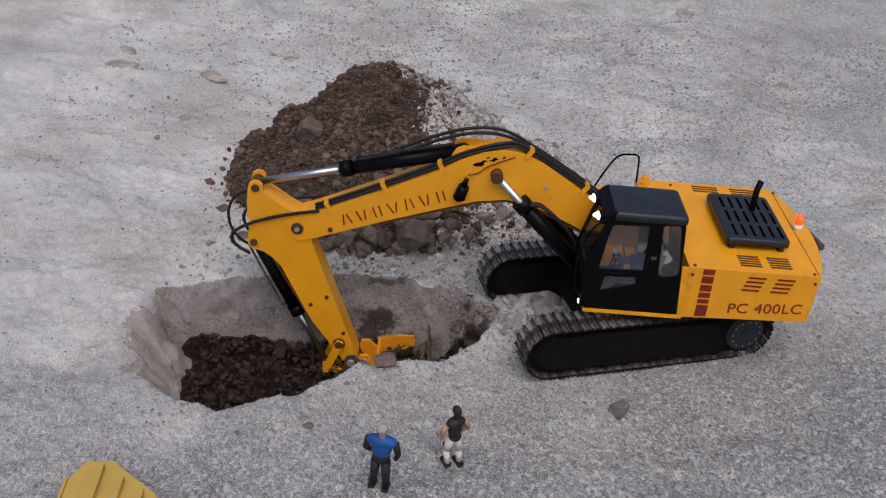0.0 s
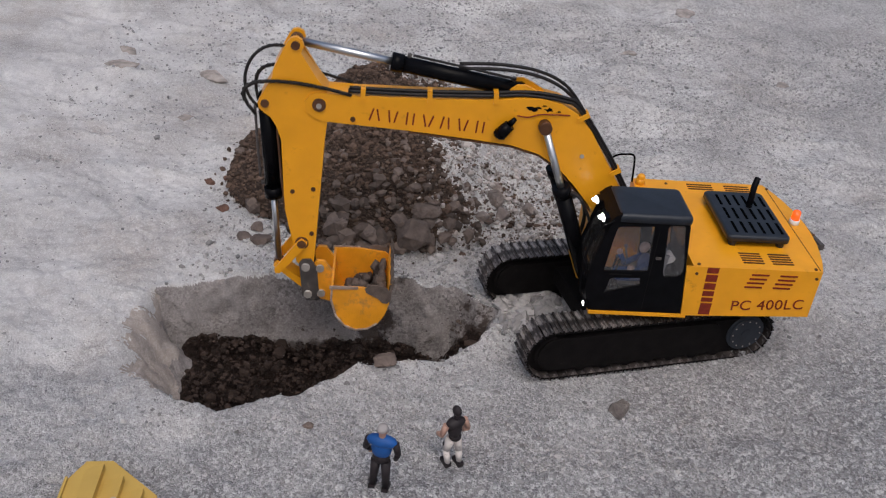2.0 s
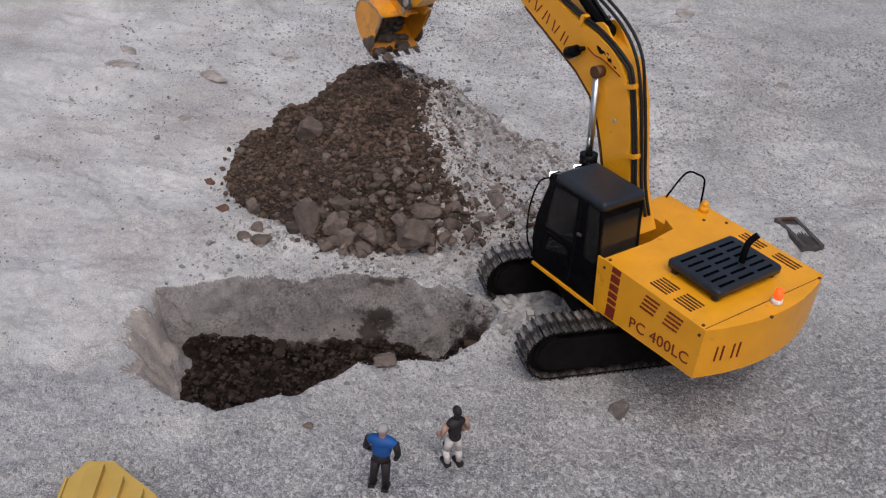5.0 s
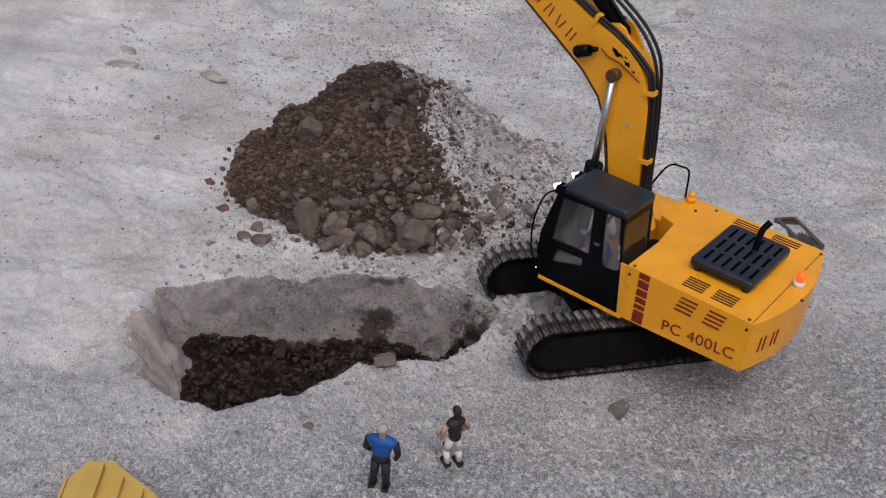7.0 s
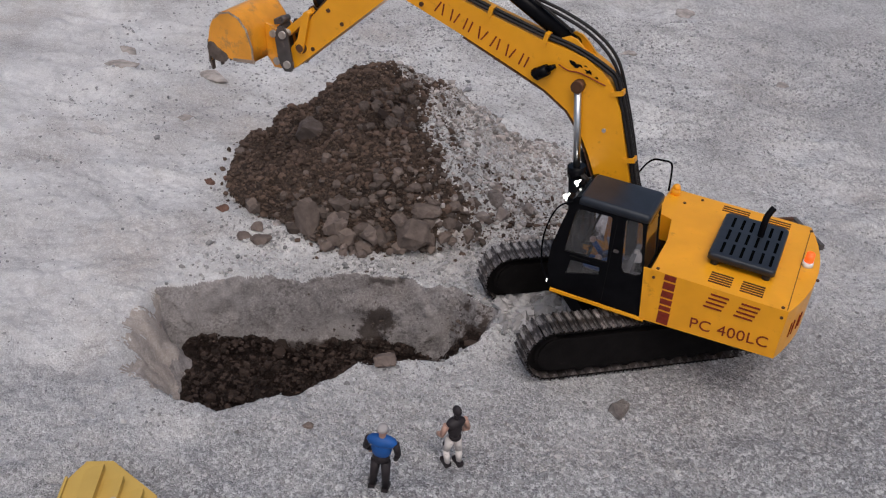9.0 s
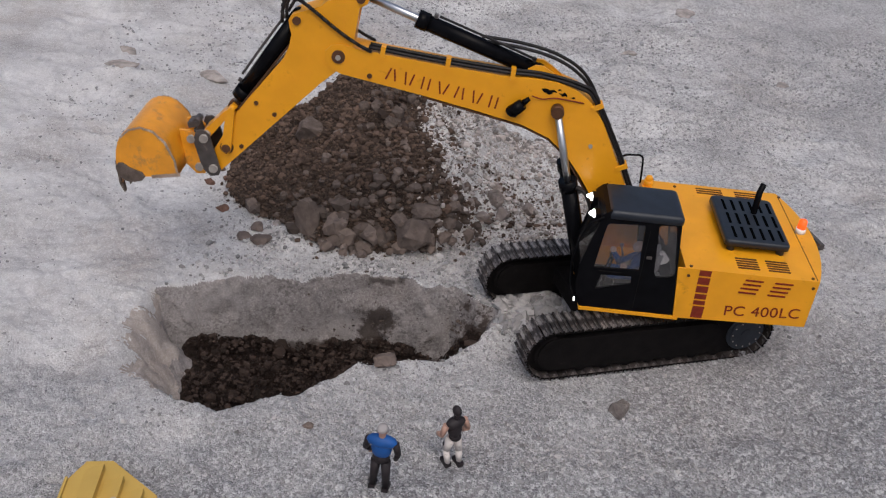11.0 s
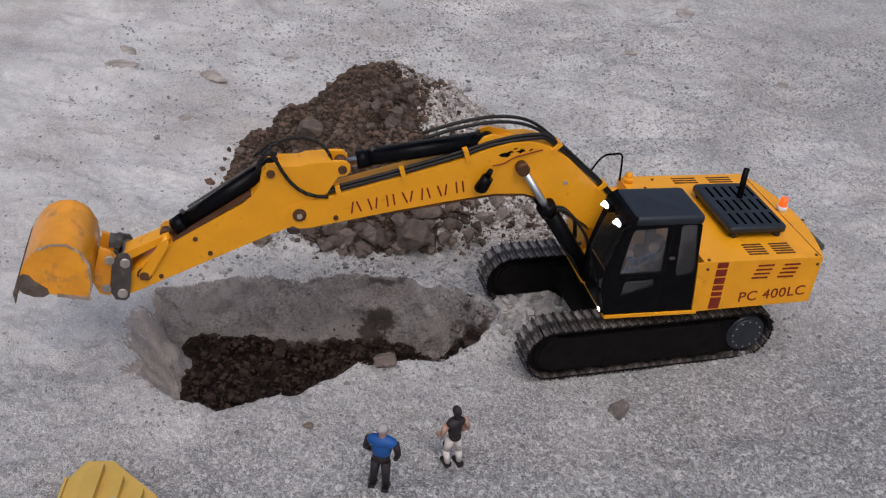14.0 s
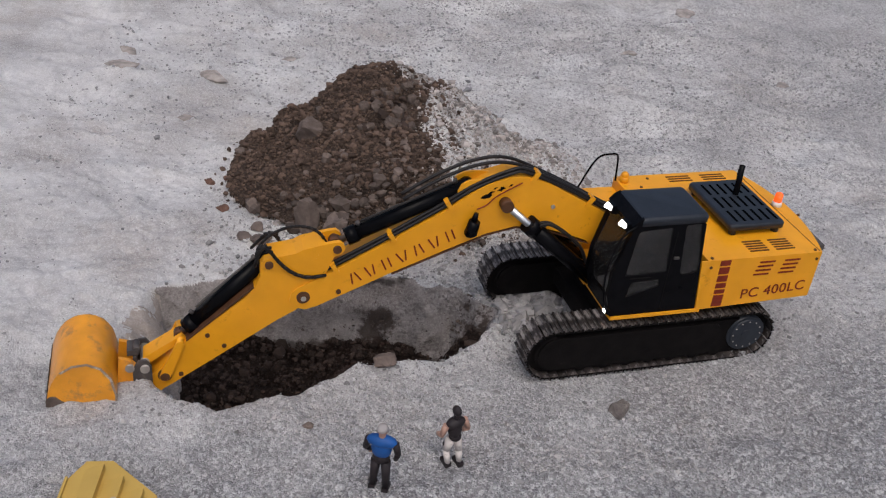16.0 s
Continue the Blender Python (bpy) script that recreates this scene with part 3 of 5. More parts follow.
def clods():
    n = 78000
    x, y = rng.uniform(-0.75, 0.0, n), rng.uniform(0.06, 0.75, n)
    H, low = heap_height(x, y)
    g, _ = relief(x, y)
    pale = (x + 0.25 * y + 0.05 * wave(x, y, 0.06) + rng.normal(0, 0.035, n) > -0.215) & ((y > 0.33) | (rng.random(n) < 0.85))
    sparse = rng.random(n) < 0.35 + 0.35 * step(wave(x, y, 0.09), -0.3, 0.5)
    s = np.minimum(rng.gamma(0.55, 0.0016, n) + 0.0010, 0.0085)
    on = (H > 0.004) & (y < 0.60)
    z = np.stack([x, y, g + H], -1)
    scatter("soil_clods", z[on & ~pale], s[on & ~pale], CLOD, "crumbly dark brown soil clods covering the heap", "soil", rough=0.32)
    scatter("pale_rubble", z[on & pale & sparse], s[on & pale & sparse], RUBBLE, "pale grey rubble on the tail of the heap", "rubble", rough=0.26)
    # cobbles rolled down to the foot of the heap
    n = 900
    x, y = rng.uniform(-0.64, -0.20, n), rng.uniform(0.07, 0.26, n)
    H, _ = heap_height(x, y)
    g, deep = relief(x, y)
    on = (H > 0.001) & (rng.random(n) < np.clip(1.3 - (y - 0.09) / 0.13, 0.12, 1) * np.clip((x + 0.64) / 0.1, 0.1, 1))
    s = rng.gamma(2.0, 0.0022, n) + 0.0035
    scatter("heap_cobbles", np.stack([x, y, g + np.maximum(H, 0)], -1)[on], s[on], COBBLE, "brown-grey cobbles gathered at the foot of the heap", "stones", sub=1, rough=0.26, sink=0.3)
    n = 9000
    x, y = rng.uniform(-0.78, -0.17, n), rng.uniform(-0.29, 0.06, n)
    ground_z, deep = relief(x, y)
    g = soil_level(x, y)
    on = (deep > 0.25) & (g > ground_z - 0.002) & (g < ground_z + 0.10)
    s = rng.gamma(0.9, 0.0014, n) + 0.0009
    scatter("pit_clods", np.stack([x, y, g], -1)[on], s[on], DAMP_CLOD, "loose dark soil clods on the pit floor", "soil", rough=0.38)
    # dark soil sticking to the north wall and to the east ramp
    for cx, spread_x, lo, hi, n in ((-0.378, 0.026, 0.30, 0.95, 1500), (-0.205, 0.030, 0.04, 1.0, 3000), (-0.36, 0.022, -0.5, 0.12, 400), (-0.31, 0.03, 0.75, 1.0, 1500), (-0.45, 0.14, 0.10, 0.95, 900)):
        x, y = rng.normal(cx, spread_x, n), rng.uniform(-0.09 if cx > -0.25 else -0.02, 0.075, n)
        g, deep = relief(x, y)
        blot = wave(x, g, 0.035) * 0.5 + wave(x, y, 0.03) * 0.4
        on = (deep > lo) & (deep < hi) & (blot + rng.normal(0, 0.15, n) > -0.15) & (np.abs(y - 0.02) < 0.075)
        s = rng.gamma(1.0, 0.00065, n) + 0.0007
        scatter("wall_soil", np.stack([x, y, g], -1)[on], s[on], SMEAR_CLOD, "dark soil crumbs sticking to the pit wall", "soil", sink=0.55)
    # thrown crumbs round the foot of the heap and between the tracks
    n = 900
    x, y = rng.uniform(-0.75, 0.05, n), rng.uniform(0.02, 0.55, n)
    H, _ = heap_height(x, y)
    g, deep = relief(x, y)
    near = (H < 0.004) & (heap_height(x * 0.93 - 0.02, y * 0.9 + 0.045)[0] > 0.004) & (deep < 0.02)
    s = rng.gamma(1.6, 0.0016, n) + 0.0014
    scatter("thrown_crumbs", np.stack([x, y, g], -1)[near], s[near], CLOD, "soil crumbs thrown round the foot of the heap", "soil")
    n = 1300
    a, b = rng.normal(-0.100, 0.042, n), rng.normal(0.005, 0.045, n)
    g, deep = relief(a, b)
    on = deep < 0.05
    s = rng.gamma(1.8, 0.0021, n) + 0.0015
    scatter("pushed_rubble", np.stack([a, b, g], -1)[on], s[on], GREY_CLOD, "pale rubble pushed up before the tracks", "rubble")


clods()


def rock(x, y, size, flat=0.75, turn=0.0, seed=0, lift=None, lean=0.0, material=None, label="brown-grey stone lying at the foot of the soil heap", stretch=1.0):
    r = random.Random(seed * 7 + 1)
    bm = bmesh.new()
    for _ in range(19):
        p = Vector((r.gauss(0, 1), r.gauss(0, 1), r.gauss(0, 1))).normalized() * r.uniform(0.75, 1.0)
        bm.verts.new((p.x * size * stretch, p.y * size, p.z * size * flat))
    hull = bmesh.ops.convex_hull(bm, input=bm.verts)
    bmesh.ops.delete(bm, geom=[v for v in bm.verts if not v.link_faces], context="VERTS")
    bmesh.ops.bevel(bm, geom=bm.edges[:], offset=size * 0.05, segments=1, affect="EDGES", profile=0.5, clamp_overlap=True)
    bmesh.ops.triangulate(bm, faces=bm.faces[:])
    bmesh.ops.subdivide_edges(bm, edges=[e for e in bm.edges if e.calc_length() > size * 0.22], cuts=3, use_grid_fill=True)
    for v in bm.verts:
        k = v.co / size
        v.co *= 1 + 0.11 * noise.noise(k * 2.2 + Vector((seed, 0, 0))) + 0.07 * noise.noise(k * 5 + Vector((0, seed, 0))) + 0.06 * noise.noise(k * 11 + Vector((0, 0, seed)))
    bmesh.ops.recalc_face_normals(bm, faces=bm.faces)
    g = float(relief(np.array([x]), np.array([y]))[0][0]) + max(0.0, float(heap_height(np.array([x]), np.array([y]))[0][0])) * 0.9
    ob = part("rock", bm, material or STONE, None)
    ob.matrix_basis = pose(x, y, g + (size * flat * 0.30 if lift is None else lift), 0, lean, turn)
    return tagged(ob, label, "rock", group="rocks round the dig")


# x, y, half width, height over width, turn, stretch
FOOT_ROCKS = [(-0.510, 0.150, 0.0235, 1.75, 60, 1.0), (-0.459, 0.140, 0.0250, 0.85, 50, 1.05), (-0.400, 0.132, 0.0200, 0.90, 10, 1.0), (-0.327, 0.136, 0.0330, 0.85, 25, 1.15),
              (-0.467, 0.118, 0.0150, 0.85, 70, 1.1), (-0.313, 0.171, 0.0240, 0.50, -10, 1.3), (-0.308, 0.158, 0.0210, 0.45, 12, 1.4), (-0.350, 0.153, 0.0240, 0.75, 80, 1.2),
              (-0.593, 0.150, 0.0130, 0.80, 30, 1.1), (-0.612, 0.126, 0.0135, 0.65, 0, 1.2), (-0.580, 0.117, 0.0150, 0.65, 10, 1.3), (-0.440, 0.106, 0.0100, 0.85, 40, 1.0),
              (-0.425, 0.108, 0.0090, 0.85, 0, 1.0), (-0.410, 0.106, 0.0100, 0.80, 20, 1.0)]
FLANK_ROCKS = [(-0.540, 0.375, 0.0360, 0.90, 10, 1.1), (-0.536, 0.447, 0.0110, 0.90, 0, 1.0), (-0.472, 0.470, 0.0135, 0.80, 30, 1.2), (-0.386, 0.285, 0.0130, 0.80, 0, 1.1),
               (-0.356, 0.283, 0.0160, 0.90, 40, 1.0), (-0.478, 0.323, 0.0165, 0.80, 70, 1.0), (-0.370, 0.240, 0.0170, 0.70, 15, 1.2), (-0.464, 0.268, 0.0113, 0.80, 0, 1.1),
               (-0.619, 0.218, 0.0150, 1.20, 35, 0.9), (-0.680, 0.395, 0.0120, 0.90, 0, 1.0), (-0.660, 0.390, 0.0095, 0.85, 50, 1.0)]
TAIL_ROCKS = [(-0.195, 0.260, 0.0210, 1.10, 10, 1.0), (-0.134, 0.261, 0.0134, 0.90, 30, 1.0), (-0.216, 0.214, 0.0131, 0.85, 0, 1.0), (-0.179, 0.227, 0.0150, 1.00, 60, 1.0),
              (-0.194, 0.301, 0.0146, 0.90, 20, 1.1), (-0.240, 0.217, 0.0130, 0.80, 45, 1.1), (-0.270, 0.204, 0.0110, 0.80, 15, 1.2), (-0.248, 0.236, 0.0102, 0.80, 70, 1.0)]
for k, (x, y, s, fl, tn, st) in enumerate(FOOT_ROCKS + FLANK_ROCKS + TAIL_ROCKS):
    rock(x, y, s * 1.08, fl, tn, k + 3, stretch=st, lift=s * fl * (0.62 if k < 4 else 0.40), material=None if k < 25 else TAIL_STONE, label="brown-grey stone lying at the foot of the soil heap" if k < 14 else "brown-grey lump of soil and stone lodged in the heap")
rock(-0.567, 0.180, 0.0090, 0.8, 0, 55, label="small pale stone at the foot of the soil heap", material=TAN_CLOD)
for k, (x, y, s) in enumerate([(-0.717, 0.312, 0.011), (-0.668, 0.208, 0.013), (-0.690, 0.325, 0.007)]):
    rock(x, y, s, 0.7, 40 * k, 40 + k, label="small reddish-brown stone rolled away from the heap", stretch=1.2, material=RED_STONE)
rock(-0.343, -0.168, 0.0165, 0.85, 10, 64, label="rounded reddish-brown stone on the rim of the pit", stretch=1.35)
rock(-0.012, -0.203, 0.020, 0.75, 70, 61, material=CLAY_CLOD, label="grey-brown clod of earth lying on the sand", stretch=1.2)
rock(-0.425, -0.305, 0.008, 0.6, 0, 62, label="small brown stone half sunk in the sand", stretch=1.3)
for k, (x, y, s) in enumerate([(-0.120, 0.045, 0.017), (-0.098, 0.020, 0.021), (-0.142, 0.010, 0.013), (-0.085, -0.015, 0.016), (-0.115, -0.020, 0.012), (-0.065, 0.010, 0.019), (-0.150, 0.040, 0.011), (-0.050, 0.035, 0.018)]):
    rock(x, y, s * 0.95, 0.8, 37 * k, 70 + k, material=GREY_CLOD, label="pale clod of rubble between the excavator tracks")

for k, (x, y, s) in enumerate([(-0.832, 0.780, 0.030), (-1.039, 0.779, 0.026), (-0.691, 0.945, 0.017), (0.157, 1.197, 0.020), (0.374, 1.613, 0.034), (0.541, 1.120, 0.024), (-1.058, 0.888, 0.024), (-0.829, 0.555, 0.018)]):
    rock(x, y, s * 1.1, 0.30, 25 * k - 20, 90 + k, material=TAN_CLOD, label="low tan clod of dry sand half sunk in the ground", stretch=1.5, lift=0.0)

# ---- the excavator ----
# Its own space: x forward, y to its left, z up, on the swing axis. Superstructure parts are keyed in motions().
TRACK_TURN = 18.3
excavator = tagged(new("excavator"), "yellow and black model tracked excavator with lit cab lamps, digging", "excavator")
SWUNG, BOOM_PARTS, ARM_PARTS, BUCKET_PARTS = [], [], [], []
PIVOT = Vector((-0.0071, 0, 0.174))
ARM_PIN = Vector((0.5, 0, 0))
BUCKET_PIN = Vector((0.2529, 0, -0.0098))
ROCKER = Vector((0.2175, 0, 0.0))
LINK_X, ROCKER_LEN, LINK_LEN = 0.0474, 0.058, 0.0575
ARM_CYL_BASE, ARM_CYL_EYE = Vector((0.262, 0, 0.1195)), Vector((-0.0755, 0, 0.0385))
BOOM_CYL_BASE, BOOM_CYL_EYE = Vector((0.072, 0, 0.112)), Vector((0.2149, 0, 0.0957))
BUCKET_CYL_BASE = Vector((0.0100, 0, 0.0708))


def stadium(x0, x1, r, z, n=12):
    pts = [(x1 + r * math.cos(a), z + r * math.sin(a)) for a in [math.pi / 2 - math.pi * k / n for k in range(n + 1)]]
    return pts + [(x0 - r * math.cos(a), z - r * math.sin(a)) for a in [math.pi / 2 - math.pi * k / n for k in range(n + 1)]]


def undercarriage():
    x0, x1, r = -0.158, 0.150, 0.0385
    zc = r + 0.0045
    lower = Matrix.Rotation(radians(180 + TRACK_TURN), 4, "Z")
    shoe_bm = join(box(-0.0066, 0.0066, -0.0225, 0.0225, 0, 0.0028, 0.0006), box(-0.0064, -0.0042, -0.0225, 0.0225, 0.0028, 0.0058, 0.0004), box(-0.0005, 0.0012, -0.0225, 0.0225, 0.0028, 0.0048, 0))
    shoe_mesh = bpy.data.meshes.new("shoe")
    shoe_bm.to_mesh(shoe_mesh)
    shoe_bm.free()
    shoe_mesh.materials.append(TRACK)
    shoe_mesh.materials.append(DARK)
    # near-black on the shoes' end faces, worn steel on all others
    for f in shoe_mesh.polygons:
        f.material_index = int(abs(f.normal.y) > 0.7)
    length = 2 * (x1 - x0) + 2 * math.pi * r
    count = 60
    for side, yc in ((1, 0.0935), (-1, -0.0935)):
        frame_ob = part("track_frame", finish(join(slab(stadium(x0 + 0.004, x1 - 0.004, r - 0.012, zc), yc - 0.014, yc + 0.014, 0.002), slab(stadium(x0 + 0.068, x1 - 0.004, 0.0275, zc), yc - 0.0200, yc + 0.0200, 0.004))), DARK, excavator, "black track frame with a dusty side plate")
        frame_ob.matrix_basis = lower
        for xc, rad in ((x0, 0.0300), (x1, 0.0275)):
            wheel = join(rod((xc, yc - 0.017, zc), (xc, yc + 0.017, zc), rad, seg=24), rod((xc, yc - 0.0195, zc), (xc, yc + 0.0195, zc), rad * 0.86, seg=28), rod((xc, yc - 0.021, zc), (xc, yc + 0.021, zc), rad * 0.3, seg=12))
            if xc == x1:
                wheel.free()
                wheel = rod((xc, yc - 0.017, zc), (xc, yc + 0.017, zc), rad, seg=24)
            part("sprocket" if xc == x0 else "idler", wheel, ROOF if xc == x0 else DARK, frame_ob)
            if xc == x0:
                part("bolt_ring", join(*[ball(xc + 0.0225 * math.cos(a), yc + side * 0.0195, zc + 0.0225 * math.sin(a), 0.0014, sub=1) for a in [2 * math.pi * k / 12 for k in range(12)]]), PIN, frame_ob)
        for k in range(7):
            xr = x0 + 0.045 + k * 0.036
            part("roller", rod((xr, yc - 0.016, 0.016), (xr, yc + 0.016, 0.016), 0.010, seg=14), DARK, frame_ob)
        chain = part("track_chain", slab(stadium(x0, x1, r - 0.001, zc), yc - 0.010, yc + 0.010, 0), DARK, excavator, "black inner chain of the track")
        chain.matrix_basis = lower
        for k in range(count):
            s = (k + 0.4) * length / count
            a = x1 - x0
            if s < a:
                m = pose(x0 + s, yc, zc + r)
            elif s < a + math.pi * r:
                th = (s - a) / r
                m = pose(x1 + r * math.sin(th), yc, zc + r * math.cos(th), 0, math.degrees(th), 0)
            elif s < 2 * a + math.pi * r:
                m = pose(x1 - (s - a - math.pi * r), yc, zc - r, 0, 180, 0)
            else:
                th = (s - 2 * a - math.pi * r) / r
                m = pose(x0 - r * math.sin(th), yc, zc - r * math.cos(th), 0, 180 + math.degrees(th), 0)
            shoe = new("shoe", shoe_mesh)
            shoe.parent = chain
            shoe.matrix_basis = m
    mid = part("car_body", join(box(-0.09, 0.08, -0.08, 0.08, 0.035, 0.062, 0.006), box(-0.06, 0.06, -0.05, 0.05, 0.06, 0.082, 0.006)), DARK, excavator, "black centre frame between the tracks")
    mid.matrix_basis = lower
    part("swing_ring", rod((0, 0, 0.080), (0, 0, 0.0995), 0.055, seg=40), DARK, excavator)


undercarriage()


def swung(ob):
    SWUNG.append(ob)
    return ob


def deck_outline():
    rear = [(-0.236 - 0.023 * (1 - ((y - 0.0) / 0.12) ** 2), y) for y in np.linspace(0.119, -0.128, 11)]
    return [(-0.054, 0.119)] + rear + [(-0.020, -0.128), (-0.020, -0.040), (-0.045, -0.030), (-0.054, 0.030)]


def upper_body():
    body = plan(deck_outline(), 0.104, 0.187, 0.0052)
    # the underside rises towards the rear
    for v in body.verts:
        if v.co.z < 0.125:
            v.co.z += 0.0070 * min(1.0, max(0.0, (-0.054 - v.co.x) / 0.19))
    hood = swung(part("engine_hood", body, YELLOW, excavator, "yellow engine hood and counterweight"))
    swung(part("base_frame", join(plan([(0.079, 0.120), (-0.06, 0.120), (-0.06, 0.03), (0.079, 0.03)], 0.1010, 0.1055, 0.001), plan([(0.08, 0.028), (-0.06, 0.028), (-0.06, -0.125), (0.05, -0.125), (0.05, -0.05), (0.08, -0.045)], 0.0985, 0.1055, 0.001)), YELLOW, excavator, "yellow floor frame of the upper body"))
    tank = swung(part("side_tank", box(-0.020, 0.052, -0.127, -0.052, 0.106, 0.170, 0.003), YELLOW, excavator, "yellow tank box beside the boom"))
    part("side_cover", slab([(-0.0535, 0.1060), (-0.0440, 0.1862), (-0.0600, 0.1862), (-0.0600, 0.1060)], 0.1166, 0.1190, 0.0008), YELLOW, hood, "yellow cover plate behind the cab")
    part("filler_cap", join(rod((-0.030, -0.112, 0.186), (-0.030, -0.112, 0.196), 0.0075), ball(-0.030, -0.112, 0.198, 0.0065)), YELLOW, hood)
    for x, y in ((-0.062, 0.1135), (-0.228, 0.1135), (-0.26, 0.02), (-0.235, -0.115), (-0.05, -0.09), (-0.072, -0.115)):
        part("bolt", rod((x, y, 0.1865), (x, y, 0.1885), 0.0024, seg=8), BROWN_PIN, hood)
    for x in (-0.060, -0.230):
        part("bolt", rod((x, 0.1185, 0.176), (x, 0.1205, 0.176), 0.0022, seg=8), BROWN_PIN, hood)
    part("seam", box(-0.2345, -0.2335, -0.118, 0.116, 0.1868, 0.1874, 0), BROWN_PIN, hood, "dark seam across the hood")
    # deck louvres: slots cut as dark raised lips
    for x0 in (-0.128, -0.170):
        for k in range(5):
            part("louvre", box(x0 - 0.030, x0, 0.079 + k * 0.0060, 0.0812 + k * 0.0060, 0.1866, 0.1882, 0.0005), BROWN_PIN, hood)
    for x0 in (-0.105, -0.165):
        for k in range(3):
            part("louvre", box(x0 - 0.040, x0, -0.118 + k * 0.007, -0.1155 + k * 0.007, 0.1866, 0.1880, 0.0005), BROWN_PIN, hood)
    for x0 in (-0.132, -0.1725):
        for k in range(4):
            x, z = x0 - k * 0.0018, 0.1565 + k * 0.0068
            part("louvre", box(x - 0.0245, x, 0.1186, 0.1202, z, z + 0.0022, 0.0004), MAROON, hood)
    for k, (z0, z1) in enumerate(((0.1775, 0.1862), (0.1635, 0.1745), (0.1505, 0.1605), (0.1395, 0.1475), (0.130, 0.1365), (0.108, 0.127))):
        s = 0.004 * (0.187 - (z0 + z1) / 2) / 0.08
        part("stripe", box(-0.0895 - s, -0.0735 - s, 0.1186, 0.1199, z0, z1, 0.0002), MAROON, hood, "maroon painted stripe block")
    for k, y in enumerate((0.095, 0.086, 0.070, 0.061)):
        x = -0.236 - 0.023 * (1 - (y / 0.12) ** 2)
        part("painted_mark", slab([(x - 0.0012, 0.135), (x + 0.002, 0.135), (x + 0.002, 0.158), (x - 0.0012, 0.158)], y - 0.001, y + 0.001, 0), MAROON, hood, "maroon painted stroke")
    return hood


hood = upper_body()


def lettering(text, size, m, parent, material):
    cu = bpy.data.curves.new("lettering", "FONT")
    cu.body, cu.size, cu.extrude, cu.align_x = text, size, 0.0003, "LEFT"
    cu.space_character = 1.05
    tmp = new("lettering", cu)
    me = bpy.data.meshes.new_from_object(tmp.evaluated_get(bpy.context.evaluated_depsgraph_get()))
    bpy.data.objects.remove(tmp)
    me.materials.append(material)
    ob = new("lettering", me)
    ob.parent, ob.matrix_basis = parent, m
    ob["label"] = "hand-painted maroon model number"
    return ob


lettering("PC 400LC", 0.0225, Matrix(((-1, 0, 0, -0.1205), (0, 0, 1, 0.1196), (0, 1, 0, 0.1170), (0, 0, 0, 1))) @ Matrix.Rotation(radians(4), 4, "Z") @ Matrix.Diagonal((1.07, 1.04, 1, 1)), hood, MAROON)


def hood_fittings():
    grille = swung(part("vent_panel", join(rounded_plate(-0.206, -0.115, -0.068, 0.064, 0.196, 0.206, 0.007, 0.004), *[rod((x, y, 0.186), (x, y, 0.199), 0.0055, seg=12) for x in (-0.126, -0.196) for y in (-0.058, 0.055)]), ROOF, excavator, "dark grey slotted vent panel on feet"))
    # the dark inside the vent slots, put on as near-black raised plates
    for row in range(3):
        for k in range(6):
            x, y = -0.126 - k * 0.0132, -0.054 + row * 0.039
            part("slot", box(x - 0.0064, x - 0.0024, y, y + 0.030, 0.2055, 0.2064, 0), SLOT_DARK, grille)
    pipe = swung(part("exhaust_pipe", tube([(-0.171, -0.022, 0.204), (-0.171, -0.022, 0.226), (-0.172, -0.025, 0.238), (-0.177, -0.032, 0.249)], 0.0046, seg=12), BLACK, excavator, "bent black exhaust pipe"))
    b = swung(part("beacon", join(rod((-0.2420, -0.012, 0.186), (-0.2420, -0.012, 0.1945), 0.0078, 0.0072, seg=20)), WHITE, excavator, "white beacon base"))
    part("beacon_lens", join(rod((-0.2420, -0.012, 0.1945), (-0.2420, -0.012, 0.2065), 0.0064, 0.0058, seg=20), ball(-0.2420, -0.012, 0.2065, 0.0058, 0.0058, 0.003)), AMBER, b, "orange beacon lens")
    rail = swung(part("handrail", tube([(-0.0185, -0.118, 0.186), (-0.0155, -0.118, 0.224), (-0.011, -0.118, 0.2325), (-0.002, -0.118, 0.233), (0.015, -0.118, 0.230), (0.028, -0.118, 0.213), (0.047, -0.118, 0.169)], 0.0016), BLACK, excavator, "thin black bent handrail"))
    swung(part("hydraulic_block", join(box(-0.052, -0.022, -0.028, 0.02, 0.105, 0.150, 0.004), rod((-0.036, 0.012, 0.15), (-0.036, 0.012, 0.163), 0.008), rod((-0.03, -0.012, 0.15), (-0.03, -0.012, 0.158), 0.007)), BLACK, excavator, "black valve block behind the cab"))


hood_fittings()

# ---- the cab: a dark frame with real openings ----
CAB = [(0.079, 0.1055), (0.089, 0.140), (0.088, 0.175), (0.080, 0.210), (0.069, 0.2525), (-0.030, 0.2535), (-0.036, 0.247), (-0.053, 0.1055)]


